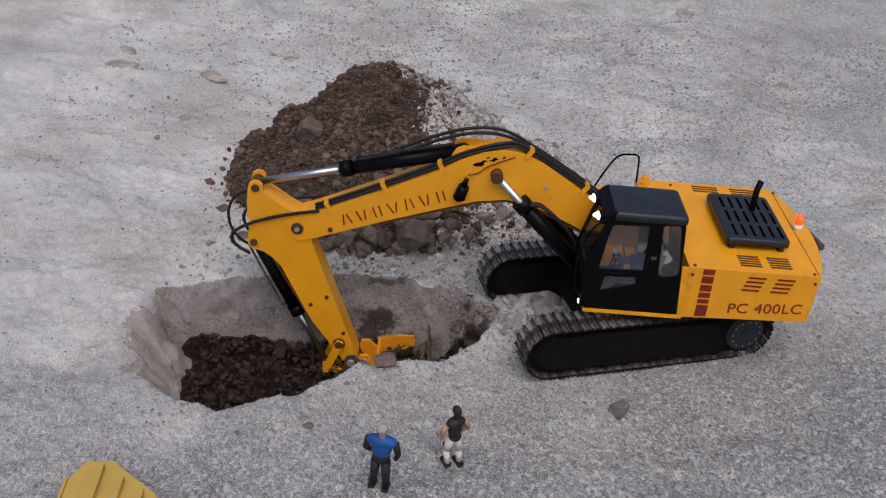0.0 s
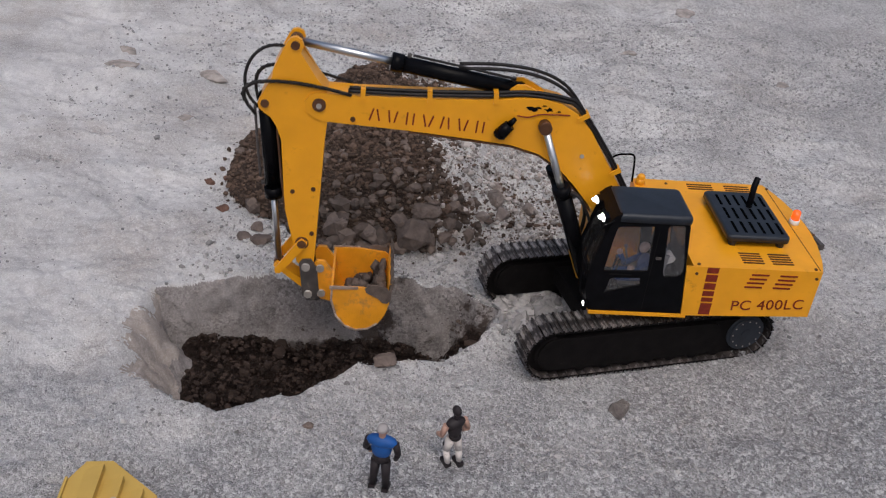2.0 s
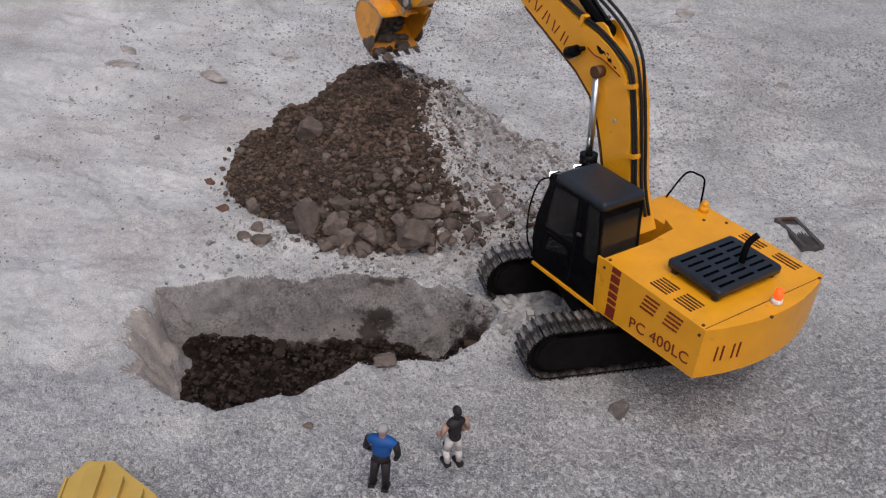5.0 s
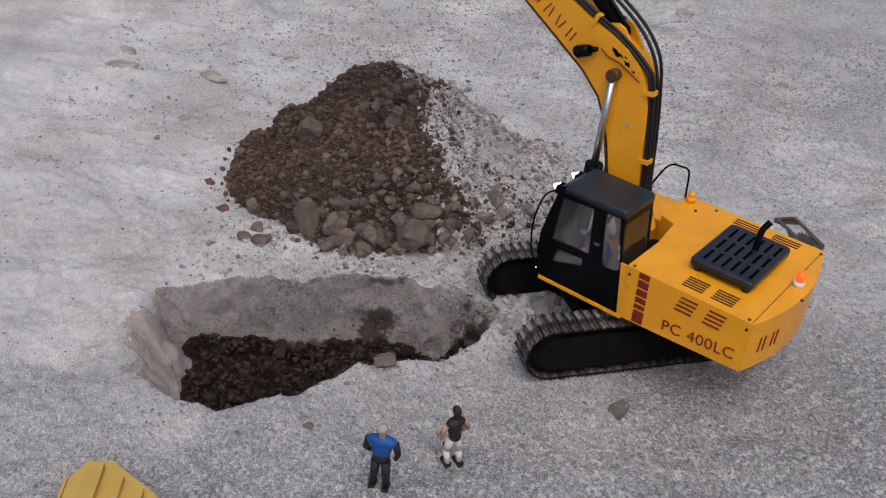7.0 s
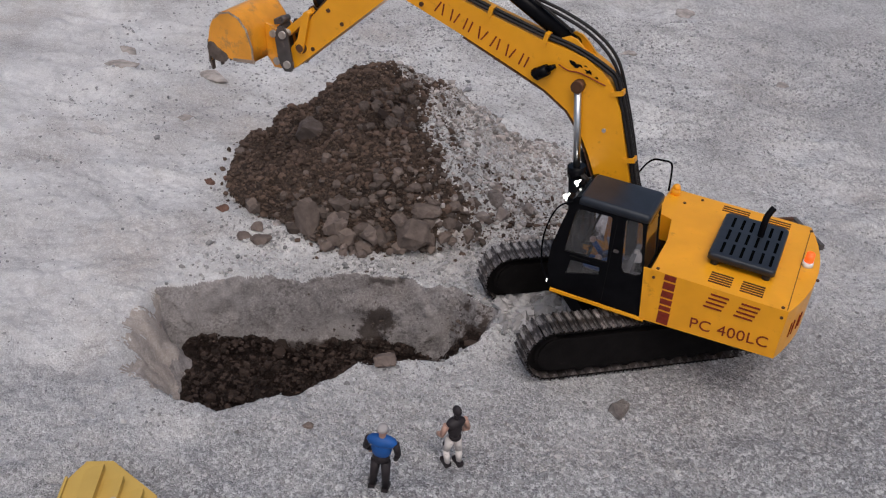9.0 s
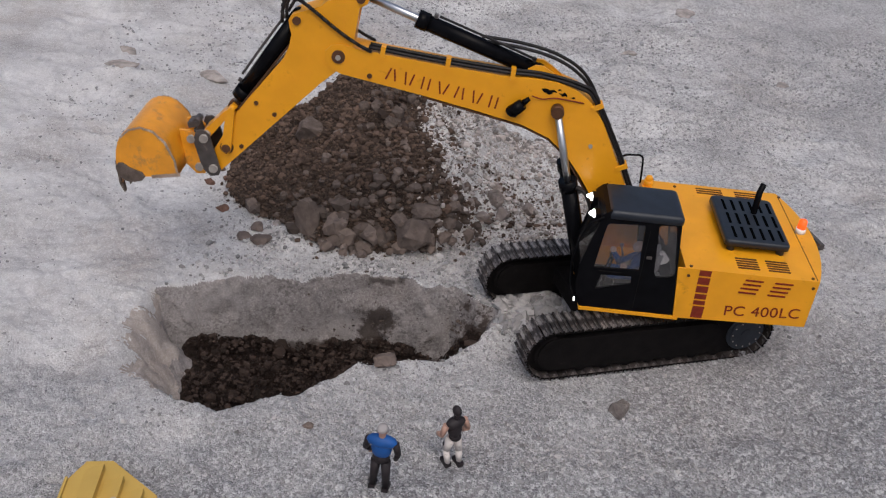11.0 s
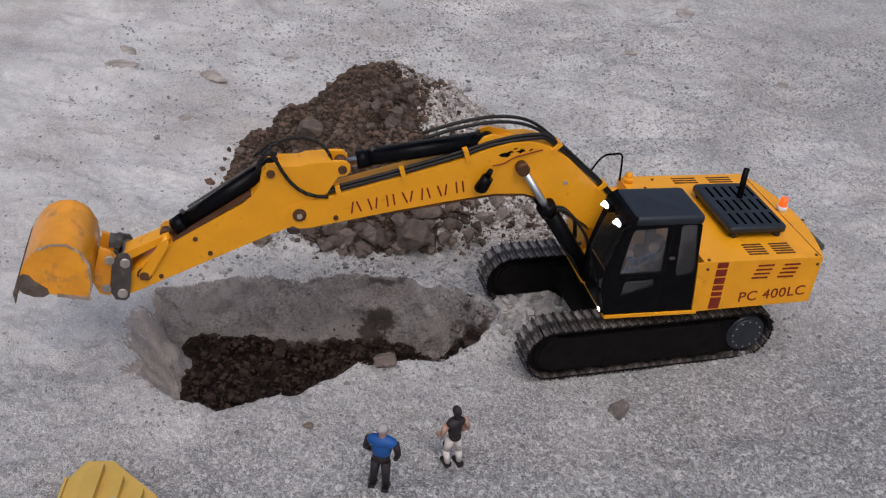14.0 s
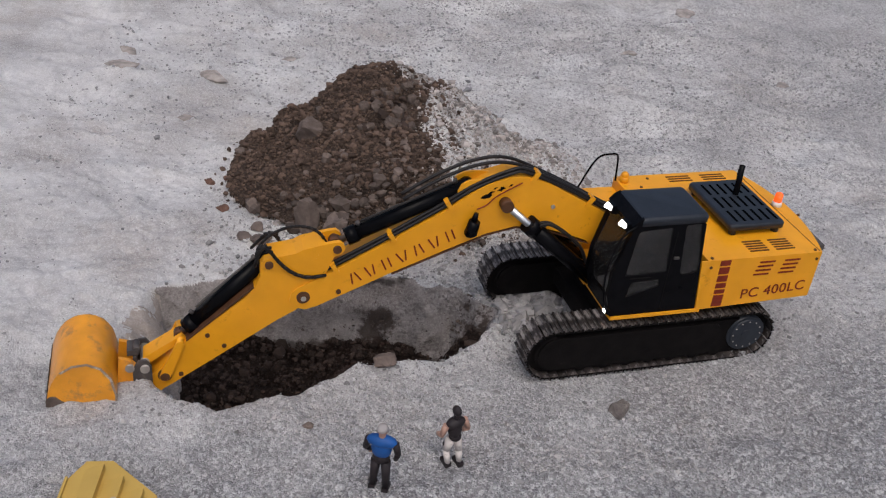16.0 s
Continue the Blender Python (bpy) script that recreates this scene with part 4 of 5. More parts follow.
def panel_with_openings(outline, holes, y0, y1):
    """A side wall in x and z with openings cut through."""
    bm = bmesh.new()
    loops = [outline] + holes
    edges = []
    for loop in loops:
        vs = [bm.verts.new((x, y0, z)) for x, z in loop]
        edges += [bm.edges.new((vs[i], vs[(i + 1) % len(vs)])) for i in range(len(vs))]
    bmesh.ops.triangle_fill(bm, use_beauty=True, use_dissolve=False, edges=edges)
    ext = bmesh.ops.extrude_face_region(bm, geom=bm.faces[:])
    bmesh.ops.translate(bm, verts=[v for v in ext["geom"] if isinstance(v, bmesh.types.BMVert)], vec=(0, y1 - y0, 0))
    bmesh.ops.recalc_face_normals(bm, faces=bm.faces)
    return bm


DOOR_WIN = [(0.0685, 0.1715), (0.0640, 0.220), (0.0615, 0.239), (0.0585, 0.2425), (0.0140, 0.2450), (0.0115, 0.2430), (0.0072, 0.1735)]
LOW_WIN = [(0.062, 0.1360), (0.060, 0.142), (0.0575, 0.1605), (0.0155, 0.1628), (0.0135, 0.1508)]
FAR_WIN = [(0.074, 0.128), (0.080, 0.140), (0.079, 0.175), (0.071, 0.210), (0.0615, 0.2425), (0.0100, 0.2450), (-0.004, 0.128)]
REAR_WIN = [(-0.0140, 0.172), (-0.0065, 0.244), (-0.0090, 0.2475), (-0.0275, 0.2485), (-0.0300, 0.2455), (-0.0425, 0.177), (-0.0405, 0.1705), (-0.035, 0.167), (-0.018, 0.1655)]


def cab():
    y0, y1 = 0.039, 0.117
    shell = swung(part("cab_side", panel_with_openings(CAB, [DOOR_WIN, LOW_WIN, REAR_WIN], y1 - 0.0035, y1), BLACK, excavator, "glossy black cab side with door"))
    part("cab_side", panel_with_openings(CAB, [FAR_WIN, REAR_WIN], y0, y0 + 0.0035), BLACK, shell)
    part("front_sill", box(0.073, 0.081, y0 + 0.0035, y1 - 0.0035, 0.106, 0.128, 0.001), BLACK, shell)
    for ya, yb in ((y0 + 0.0035, y0 + 0.008), (y1 - 0.008, y1 - 0.0035)):
        part("front_post", slab([(0.0882, 0.138), (0.0872, 0.175), (0.0792, 0.210), (0.0685, 0.2515), (0.0640, 0.2515), (0.0750, 0.210), (0.0830, 0.175), (0.0845, 0.138)], ya, yb, 0.0005), BLACK, shell)
    part("rear_panel", slab([(-0.0528, 0.106), (-0.0462, 0.164), (-0.0425, 0.164), (-0.049, 0.106)], y0 + 0.0035, y1 - 0.0035, 0.0005), BLACK, shell)
    part("rear_header", slab([(-0.0372, 0.240), (-0.0362, 0.2505), (-0.0320, 0.2505), (-0.0335, 0.240)], y0 + 0.0035, y1 - 0.0035, 0.0005), BLACK, shell)
    part("cab_floor", box(-0.048, 0.072, y0 + 0.0035, y1 - 0.0035, 0.106, 0.110, 0), BLACK, shell)
    swung(part("cab_roof", rounded_plate(-0.038, 0.062, y0 - 0.0015, y1 + 0.0015, 0.2505, 0.2625, 0.006, 0.0055), ROOF, excavator, "rounded dark grey cab roof"))
    part("roof_visor", slab([(0.0585, 0.2618), (0.066, 0.2580), (0.0735, 0.2500), (0.0725, 0.2470), (0.060, 0.2490)], y0, y1, 0.0016), BLACK, shell, "black sloping roof front")
    part("door_seam", join(box(0.0035, 0.0043, y1 - 0.0005, y1 + 0.0004, 0.112, 0.238, 0), box(0.030, 0.060, y1, y1 + 0.0012, 0.1665, 0.168, 0)), DARK, shell)
    part("door_handle", box(-0.006, 0.001, y1, y1 + 0.003, 0.195, 0.198, 0.0006), STEEL, shell)
    for name, outline, y in (("side_window", DOOR_WIN, y1 - 0.0018), ("side_window", LOW_WIN, y1 - 0.0018), ("side_window", REAR_WIN, y1 - 0.0018), ("side_window", FAR_WIN, y0 + 0.0018), ("side_window", REAR_WIN, y0 + 0.0018)):
        cx, cz = sum(p[0] for p in outline) / len(outline), sum(p[1] for p in outline) / len(outline)
        o = [(cx + (x - cx) * 1.02, cz + (z - cz) * 1.02) for x, z in outline]
        part(name, slab(o, y - 0.0004, y + 0.0004, 0), GLASS, shell, "clear cab window pane").visible_shadow = False
    for name, a, b in (("windscreen", (0.0862, 0.176), (0.0672, 0.2510)), ("windscreen", (0.0790, 0.129), (0.0868, 0.174))):
        part(name, slab([a, b, (b[0] - 0.0008, b[1]), (a[0] - 0.0008, a[1])], y0 + 0.0082, y1 - 0.0082, 0), GLASS, shell, "curved clear windscreen").visible_shadow = False
    part("rear_window", slab([(-0.0445, 0.1645), (-0.0355, 0.2398), (-0.0347, 0.2398), (-0.0437, 0.1645)], y0 + 0.0037, y1 - 0.0037, 0), GLASS, shell, "clear rear cab window").visible_shadow = False
    # inside
    seat = swung(part("operator_seat", join(box(-0.036, 0.004, 0.060, 0.096, 0.124, 0.138, 0.004), slab([(-0.020, 0.136), (-0.012, 0.136), (-0.020, 0.186), (-0.027, 0.186)], 0.062, 0.094, 0.003), box(-0.028, -0.006, 0.068, 0.088, 0.110, 0.124, 0.002)), GREY_SEAT, excavator, "grey operator seat"))
    part("seat_cover", slab([(-0.0245, 0.170), (-0.0225, 0.190), (-0.027, 0.192), (-0.037, 0.180), (-0.034, 0.174)], 0.0875, 0.0915, 0.001), WHITE, seat, "pale folded seat cover")
    swung(part("console", join(box(-0.02, 0.025, 0.046, 0.056, 0.11, 0.150, 0.003), rod((0.018, 0.051, 0.15), (0.024, 0.052, 0.172), 0.0014, seg=8), ball(0.024, 0.052, 0.173, 0.003)), GREY_SEAT, excavator, "grey control console with a lever"))
    swung(part("steering_lever", join(rod((0.050, 0.072, 0.110), (0.040, 0.074, 0.168), 0.0016, seg=8), rod((0.050, 0.088, 0.110), (0.040, 0.086, 0.168), 0.0016, seg=8), ball(0.040, 0.074, 0.169, 0.0028), ball(0.040, 0.086, 0.169, 0.0028)), BLACK, excavator, "pair of black travel levers"))
    for y in (0.056, 0.103):
        lamp = swung(part("work_lamp", box(0.066, 0.079, y - 0.0085, y + 0.0085, 0.2400, 0.2515, 0.002), BLACK, excavator, "black lamp housing on the cab roof edge"))
        part("lamp_lens", join(box(0.0780, 0.0815, y - 0.0065, y + 0.0065, 0.2448, 0.2502, 0.0012), ball(0.0815, y, 0.2475, 0.0060, 0.0058, 0.0024)), LED, lamp, "lit white lamp lens")
    low = swung(part("work_lamp", box(0.076, 0.086, 0.108, 0.117, 0.110, 0.117, 0.0015), BLACK, excavator, "small black lamp at the cab's foot"))
    part("lamp_lens", box(0.0855, 0.0872, 0.1095, 0.1155, 0.1115, 0.1155, 0.0007), LED, low, "lit white lamp lens")
    swung(part("grab_rail", tube([(0.082, 0.119, 0.118), (0.096, 0.121, 0.140), (0.100, 0.121, 0.190), (0.088, 0.121, 0.236), (0.068, 0.118, 0.252)], 0.0013), BLACK, excavator, "thin black grab rail beside the windscreen"))


cab()

# ---- boom ----
BOOM = [(-0.016, -0.004), (-0.006, -0.016), (0.020, -0.020), (0.078, 0.000), (0.134, 0.031), (0.165, 0.045), (0.200, 0.0535), (0.242, 0.050), (0.300, 0.035), (0.377, 0.0135), (0.485, -0.0195),
        (0.500, -0.021), (0.513, -0.015), (0.519, -0.003), (0.515, 0.009), (0.505, 0.016), (0.460, 0.031), (0.371, 0.066), (0.300, 0.096), (0.262, 0.116), (0.235, 0.127),
        (0.205, 0.131), (0.180, 0.127), (0.150, 0.112), (0.107, 0.080), (0.053, 0.040), (0.010, 0.019), (-0.010, 0.012)]
HALF = 0.0205


def boom():
    main = part("boom", slab(BOOM, -HALF, HALF, 0.0012), YELLOW, excavator, "yellow cranked boom with maroon painted marks")
    BOOM_PARTS.append(main)
    part("edge_weld", join(slab([(0.09, 0.0035), (0.165, 0.0435), (0.20, 0.0522), (0.242, 0.0487), (0.377, 0.0122), (0.377, 0.0105), (0.242, 0.047), (0.20, 0.0505), (0.165, 0.042), (0.09, 0.002)], -HALF - 0.001, HALF + 0.001, 0.0004)), BROWN_PIN, main)
    part("arm_pin", join(rod((0.5, -HALF - 0.004, 0), (0.5, HALF + 0.004, 0), 0.0062, seg=20), rod((0.5, HALF, 0), (0.5, HALF + 0.0025, 0), 0.0090, seg=24)), BROWN_PIN, main, "rusty boom pin")
    part("pin_washer", join(rod((0.5, HALF + 0.003, 0), (0.5, HALF + 0.0055, 0), 0.0036, seg=14)), PIN, main)
    part("small_bolt", rod((0.452, HALF, -0.001), (0.452, HALF + 0.0025, -0.001), 0.0035, seg=10), BROWN_PIN, main)
    # pale bolt head, its light grey stands in for a tiny bright glint
    part("small_bolt", rod((0.145, HALF, 0.075), (0.145, HALF + 0.002, 0.075), 0.003, seg=10), PIN, main)
    for s in (1, -1):
        part("cylinder_pin", join(rod((0.2149, s * 0.018, 0.0957), (0.2149, s * 0.0365, 0.0957), 0.0048, seg=18), rod((0.2149, s * HALF, 0.0957), (0.2149, s * 0.0225, 0.0957), 0.0080, seg=20)), BROWN_PIN, main)
        part("bracket", slab([(0.270, 0.106), (0.215, 0.124), (0.232, 0.130), (0.247, 0.1325), (0.262, 0.1335), (0.272, 0.129), (0.278, 0.119)], s * 0.0125 - 0.002, s * 0.0125 + 0.002, 0.0006), YELLOW, main, "yellow cylinder bracket")
    part("cylinder_pin", rod((0.262, -0.0165, 0.1195), (0.262, 0.0165, 0.1195), 0.0055, seg=14), BROWN_PIN, main)
    part("work_light", join(rod((0.262, HALF, 0.074), (0.262, HALF + 0.009, 0.074), 0.004, seg=12), rod((0.2600, HALF + 0.010, 0.080), (0.2665, HALF + 0.010, 0.062), 0.0078, 0.0092, seg=18), ball(0.2665, HALF + 0.010, 0.062, 0.0090, 0.0090, 0.0060), rod((0.2600, HALF + 0.008, 0.081), (0.2560, HALF + 0.006, 0.0900), 0.0045, 0.0030, seg=12)), BLACK, main, "black work light under the boom")
    # irregular black patches below the cylinder bracket
    part("smudge", join(*[slab([(u + rad * wide * math.cos(a) * (0.75 + 0.35 * math.sin(3 * a + u * 900)), w + rad * math.sin(a) * (0.75 + 0.3 * math.cos(5 * a + w * 700)) - 0.28 * rad * wide * math.cos(a)) for a in [2 * math.pi * k / 18 for k in range(18)]], HALF - 0.0005, HALF + 0.0005, 0) for u, w, rad, wide in ((0.238, 0.1105, 0.0045, 2.4), (0.219, 0.1175, 0.0040, 1.6), (0.228, 0.1195, 0.0016, 2.0), (0.206, 0.1200, 0.0018, 1.8))]), BLACK, main, "irregular black patches on the boom side")
    part("wire", tube([(0.255, HALF + 0.004, 0.094), (0.240, HALF + 0.0015, 0.097), (0.225, HALF + 0.0015, 0.108), (0.190, HALF + 0.0015, 0.122)], 0.0009, seg=6), MAROON, main, "thin red lamp wire")
    # seven painted marks where the maker's name stands: upright strokes with a slanted one each
    for k in range(7):
        u = 0.4275 - k * 0.0226
        mid = 0.0185 + (0.4222 - u) * 0.298
        tilt = Matrix.Translation((u, HALF + 0.0002, mid)) @ Matrix.Rotation(math.atan2(-0.298, 1), 4, "Y").inverted()
        lean = (-14, 10, 0, 16, -8, 12, 0)[k]
        bars = box(-0.0011, 0.0011, 0, 0.0004, -0.009, 0.009, 0)
        bars.transform(Matrix.Translation((0.0048, 0, 0)) @ Matrix.Rotation(radians(lean), 4, "Y"))
        other = box(-0.0011, 0.0011, 0, 0.0004, -0.0085, 0.0085, 0)
        other.transform(Matrix.Translation((-0.0040, 0, 0)) @ Matrix.Rotation(radians(-lean), 4, "Y"))
        bars = join(bars, other)
        bars.transform(tilt)
        part("painted_mark", bars, MAROON, main, "maroon painted strokes")
    # hoses along the top and their clips
    for off, y in ((0.004, 0.0165), (0.004, 0.012), (0.0085, 0.0145)):
        part("hose", tube([(0.472, y, 0.028 + off), (0.42, y, 0.0475 + off), (0.371, y, 0.067 + off), (0.30, y, 0.097 + off), (0.255, y, 0.118 + off), (0.205, y, 0.131 + off), (0.178, y, 0.127 + off), (0.107, y, 0.081 + off), (0.053, y, 0.041 + off), (0.01, y, 0.019 + off)], 0.0024), RUBBER, main, "black hydraulic hose")
    for y, lift in ((0.000, 0.0), (-0.008, 0.004)):
        part("hose", tube([(0.350, y, 0.1135 + lift), (0.300, y, 0.1345 + lift), (0.250, y, 0.1470 + lift), (0.205, y, 0.1440 + lift), (0.160, y, 0.1225), (0.107, y, 0.086), (0.053, y, 0.046), (0.01, y, 0.024)], 0.0024), RUBBER, main, "black hydraulic hose")
    for x, z, a in ((0.452, 0.034, 20), (0.371, 0.067, 22), (0.2905, 0.101, 24), (0.173, 0.124, -35), (0.092, 0.0695, -38)):
        clip = join(box(-0.0032, 0.0032, 0.009, 0.0225, 0.0085, 0.0115, 0.0005), box(-0.0032, 0.0032, 0.0200, 0.0232, -0.005, 0.0115, 0.0005), box(-0.0032, 0.0032, 0.009, 0.0115, -0.001, 0.0115, 0.0005))
        clip.transform(Matrix.Translation((x, 0, z)) @ Matrix.Rotation(radians(a), 4, "Y"))
        part("hose_clip", clip, YELLOW, main, "small yellow hose clip")
    return main


boom()

# ---- arm ----
ARM = [(-0.066, 0.033), (-0.066, 0.0540), (-0.0385, 0.0635), (-0.0275, 0.0640), (0.002, 0.0765), (0.0110, 0.0795), (0.0185, 0.0770), (0.0235, 0.0700), (0.029, 0.0610), (0.041, 0.0525), (0.0605, 0.0440), (0.163, 0.030), (0.2175, 0.0135), (0.252, 0.004),
       (0.262, -0.008), (0.258, -0.019), (0.248, -0.0205), (0.137, -0.0165), (0.046, -0.0130), (0.018, -0.0138), (-0.002, -0.0132), (-0.018, -0.009), (-0.034, 0.006)]
# the fork that takes the rod of the arm cylinder
FORK = [(-0.064, 0.0547), (-0.077, 0.0496), (-0.0840, 0.0455), (-0.0865, 0.0385), (-0.0838, 0.0315), (-0.077, 0.0280), (-0.066, 0.0305), (-0.033, 0.0052), (-0.045, 0.042)]


def arm():
    main = part("arm", slab(ARM, -0.0185, 0.0185, 0.0012), YELLOW, excavator, "yellow dipper arm")
    ARM_PARTS.append(main)
    part("rocker_pin", join(rod((0.2175, -0.025, 0), (0.2175, 0.025, 0), 0.0065, seg=16), rod((0.2175, 0.0185, 0), (0.2175, 0.0215, 0), 0.0095, seg=18)), BROWN_PIN, main)
    part("cylinder_pin", join(rod((-0.0755, -0.021, 0.0385), (-0.0755, 0.0215, 0.0385), 0.0058, seg=16)), BROWN_PIN, main)
    part("cylinder_pin", join(rod((0.0100, -0.021, 0.0700), (0.0100, 0.0215, 0.0700), 0.0055, seg=16)), BROWN_PIN, main)
    for x, z in ((0.136, 0.0215), (0.128, -0.0065), (0.2, -0.012)):
        part("bolt", rod((x, 0.0185, z), (x, 0.0205, z), 0.0032, seg=10), BROWN_PIN, main)
    part("edge_weld", slab([(0.045, 0.0523), (0.163, 0.0312), (0.163, 0.0292), (0.045, 0.0500)], -0.0192, 0.0192, 0.0004), BROWN_PIN, main)
    for y0, y1 in ((0.0125, 0.0188), (-0.0188, -0.0125)):
        part("rod_fork", slab(FORK, y0, y1, 0.0008), YELLOW, main, "yellow fork plate round the cylinder rod")
    return main


arm()


def bucket():
    yc, hw = 0.0085, 0.050
    curve = [(0.0125, -0.0375), (0.034, -0.0355), (0.050, -0.0375), (0.0625, -0.0405), (0.0725, -0.0455), (0.0800, -0.0515), (0.0855, -0.0590), (0.0885, -0.0675), (0.0890, -0.0760), (0.0870, -0.0850), (0.0830, -0.0930), (0.0775, -0.0995), (0.0700, -0.1055), (0.0600, -0.1110), (0.0450, -0.1165)]
    side = curve + [(0.030, -0.1190), (0.022, -0.112), (0.0145, -0.075)]
    back = curve + [(0.012, -0.1215)]
    main = part("bucket_side", slab(side, yc + hw - 0.003, yc + hw, 0.0006), YELLOW_WORN, excavator, "worn yellow bucket side with scraped edges")
    part("bucket_side", slab(side, yc - hw, yc - hw + 0.003, 0.0006), YELLOW_WORN, main)
    BUCKET_PARTS.append(main)
    bm = bmesh.new()
    outer = [Vector((x, 0, z)) for x, z in back]
    inner = []
    centre = Vector((0.045, 0, -0.072))
    for k, p in enumerate(outer):
        d = (outer[min(k + 1, len(outer) - 1)] - outer[max(k - 1, 0)]).normalized()
        n = Vector((-d.z, 0, d.x))
        if n.dot(centre - p) < 0:
            n = -n
        inner.append(p + n * 0.003)
    ring = [[bm.verts.new((p.x, y, p.z)) for p in outer + inner[::-1]] for y in (yc - hw + 0.0012, yc + hw - 0.0012)]
    n = len(ring[0])
    for k in range(n):
        f = bm.faces.new((ring[0][k], ring[0][(k + 1) % n], ring[1][(k + 1) % n], ring[1][k]))
        f.smooth = k not in (len(outer) - 1, n - 1)
    bmesh.ops.recalc_face_normals(bm, faces=bm.faces)
    part("shell", bm, YELLOW_WORN, main, "curved worn yellow bucket shell")
    part("cutting_edge", slab([(0.045, -0.1175), (0.010, -0.1228), (0.009, -0.1212), (0.030, -0.1160)], yc - hw - 0.001, yc + hw + 0.001, 0.0006), MUDDY, main, "muddy bare steel cutting edge")
    for k in range(5):
        y = yc - hw + 0.006 + k * 0.022
        part("tooth", slab([(0.022, -0.1225), (0.010, -0.1250), (-0.004, -0.1222), (-0.004, -0.1212), (0.010, -0.1195), (0.020, -0.1180)], y - 0.0035, y + 0.0035, 0.0008), MUDDY, main, "worn dark steel tooth")
    for s in (1, -1):
        y = yc + s * hw
        part("side_cutter", slab([(0.036, -0.1195), (0.024, -0.120), (0.015, -0.113), (0.011, -0.101), (0.0115, -0.090), (0.0165, -0.084), (0.023, -0.086), (0.0285, -0.094), (0.033, -0.101), (0.041, -0.1075), (0.042, -0.114)], y - 0.001 + s * 0.0008, y + 0.001 + s * 0.0008, 0.0005), MUDDY, main, "mud-covered worn side cutter")
        part("edge_strip", slab([(0.0105, -0.036), (0.0155, -0.035), (0.0175, -0.075), (0.0130, -0.075)], y - 0.0008 + s * 0.0006, y + 0.0008 + s * 0.0006, 0.0004), SCRAPED, main)
        part("back_strip", slab([(0.016, -0.0372), (0.034, -0.0352), (0.0625, -0.0402), (0.0800, -0.0512), (0.0888, -0.0675), (0.0872, -0.0850), (0.0778, -0.0998), (0.0760, -0.0982), (0.0846, -0.0842), (0.0860, -0.0680), (0.0780, -0.0532), (0.0615, -0.0430), (0.034, -0.0380), (0.017, -0.0400)], y - 0.0006 + s * 0.0004, y + 0.0006 + s * 0.0004, 0.0003), SCRAPED, main)
        ye = 0.0015 + s * 0.0195
        part("bucket_ear", slab([(-0.008, -0.016), (0.0, -0.011), (0.050, -0.010), (0.059, -0.018), (0.064, -0.0325), (0.012, -0.0385), (-0.006, -0.028)], ye - 0.003, ye + 0.003, 0.0008), YELLOW_WORN, main, "yellow bucket hanger plate")
        for x, z in ((0.0041, -0.0204), (0.0482, -0.0192)):
            part("ear_pin", rod((x, ye, z), (x, ye + s * 0.0065, z), 0.006, seg=14), PIN, main)
    # soil caked to the inside of the shell, thick at the back and on the lip
    r = random.Random(8)
    cake = []
    for k in range(150):
        u = r.uniform(4.0, len(back) - 1.3)
        i = int(u)
        q = Vector((back[i][0], 0, back[i][1])).lerp(Vector((back[i + 1][0], 0, back[i + 1][1])), u - i)
        q.y = yc + r.uniform(-hw + 0.016, hw - 0.016)
        g = r.uniform(0.004, 0.009)
        q += (centre - q).normalized() * (g * 1.2 + 0.0055)
        cake.append(ball(q.x, q.y, q.z, g * r.uniform(0.7, 1.2), g * r.uniform(0.8, 1.5), g * r.uniform(0.6, 1.0), sub=2))
    cake = join(*cake)
    for v in cake.verts:
        v.co += 0.0022 * Vector((noise.noise(v.co * 150), noise.noise(v.co * 150 + Vector((9, 0, 0))), noise.noise(v.co * 150 + Vector((0, 9, 0)))))
    part("caked_mud", cake, MUD, main, "grey-brown soil caked inside the bucket")
    # the shell is a size larger than its hanger
    seat = Matrix.Translation((0.030, yc, -0.0365))
    grow = seat @ Matrix.Diagonal((1.035, 1.06, 1.035, 1.0)) @ seat.inverted()
    for ob in [main] + [c for c in main.children if not c.name.startswith(("bucket_ear", "ear_pin"))]:
        ob.data.transform(grow)
    coupler = part("quick_coupler", join(*[slab([(-0.012, 0.004), (-0.006, 0.009), (0.050, 0.0085), (0.060, 0.002), (0.060, -0.008), (0.046, -0.016), (0.002, -0.016), (-0.012, -0.008)], y0, y1, 0.001) for y0, y1 in ((0.0235, 0.027), (-0.024, -0.0205))], box(0.060, 0.068, -0.010, 0.014, -0.022, -0.008, 0.003), rod((0.066, -0.008, -0.010), (0.066, 0.012, -0.010), 0.0052, seg=14), box(0.012, 0.058, -0.012, 0.016, -0.0150, -0.010, 0.001)), STEEL, excavator, "dusty grey steel quick coupler")
    BUCKET_PARTS.append(coupler)
    for x in (0.0, LINK_X):
        part("coupler_pin", join(rod((x, -0.028, 0), (x, 0.0305, 0), 0.0062, seg=16)), PIN, coupler, "dusty round pin head")
    return main


bucket()

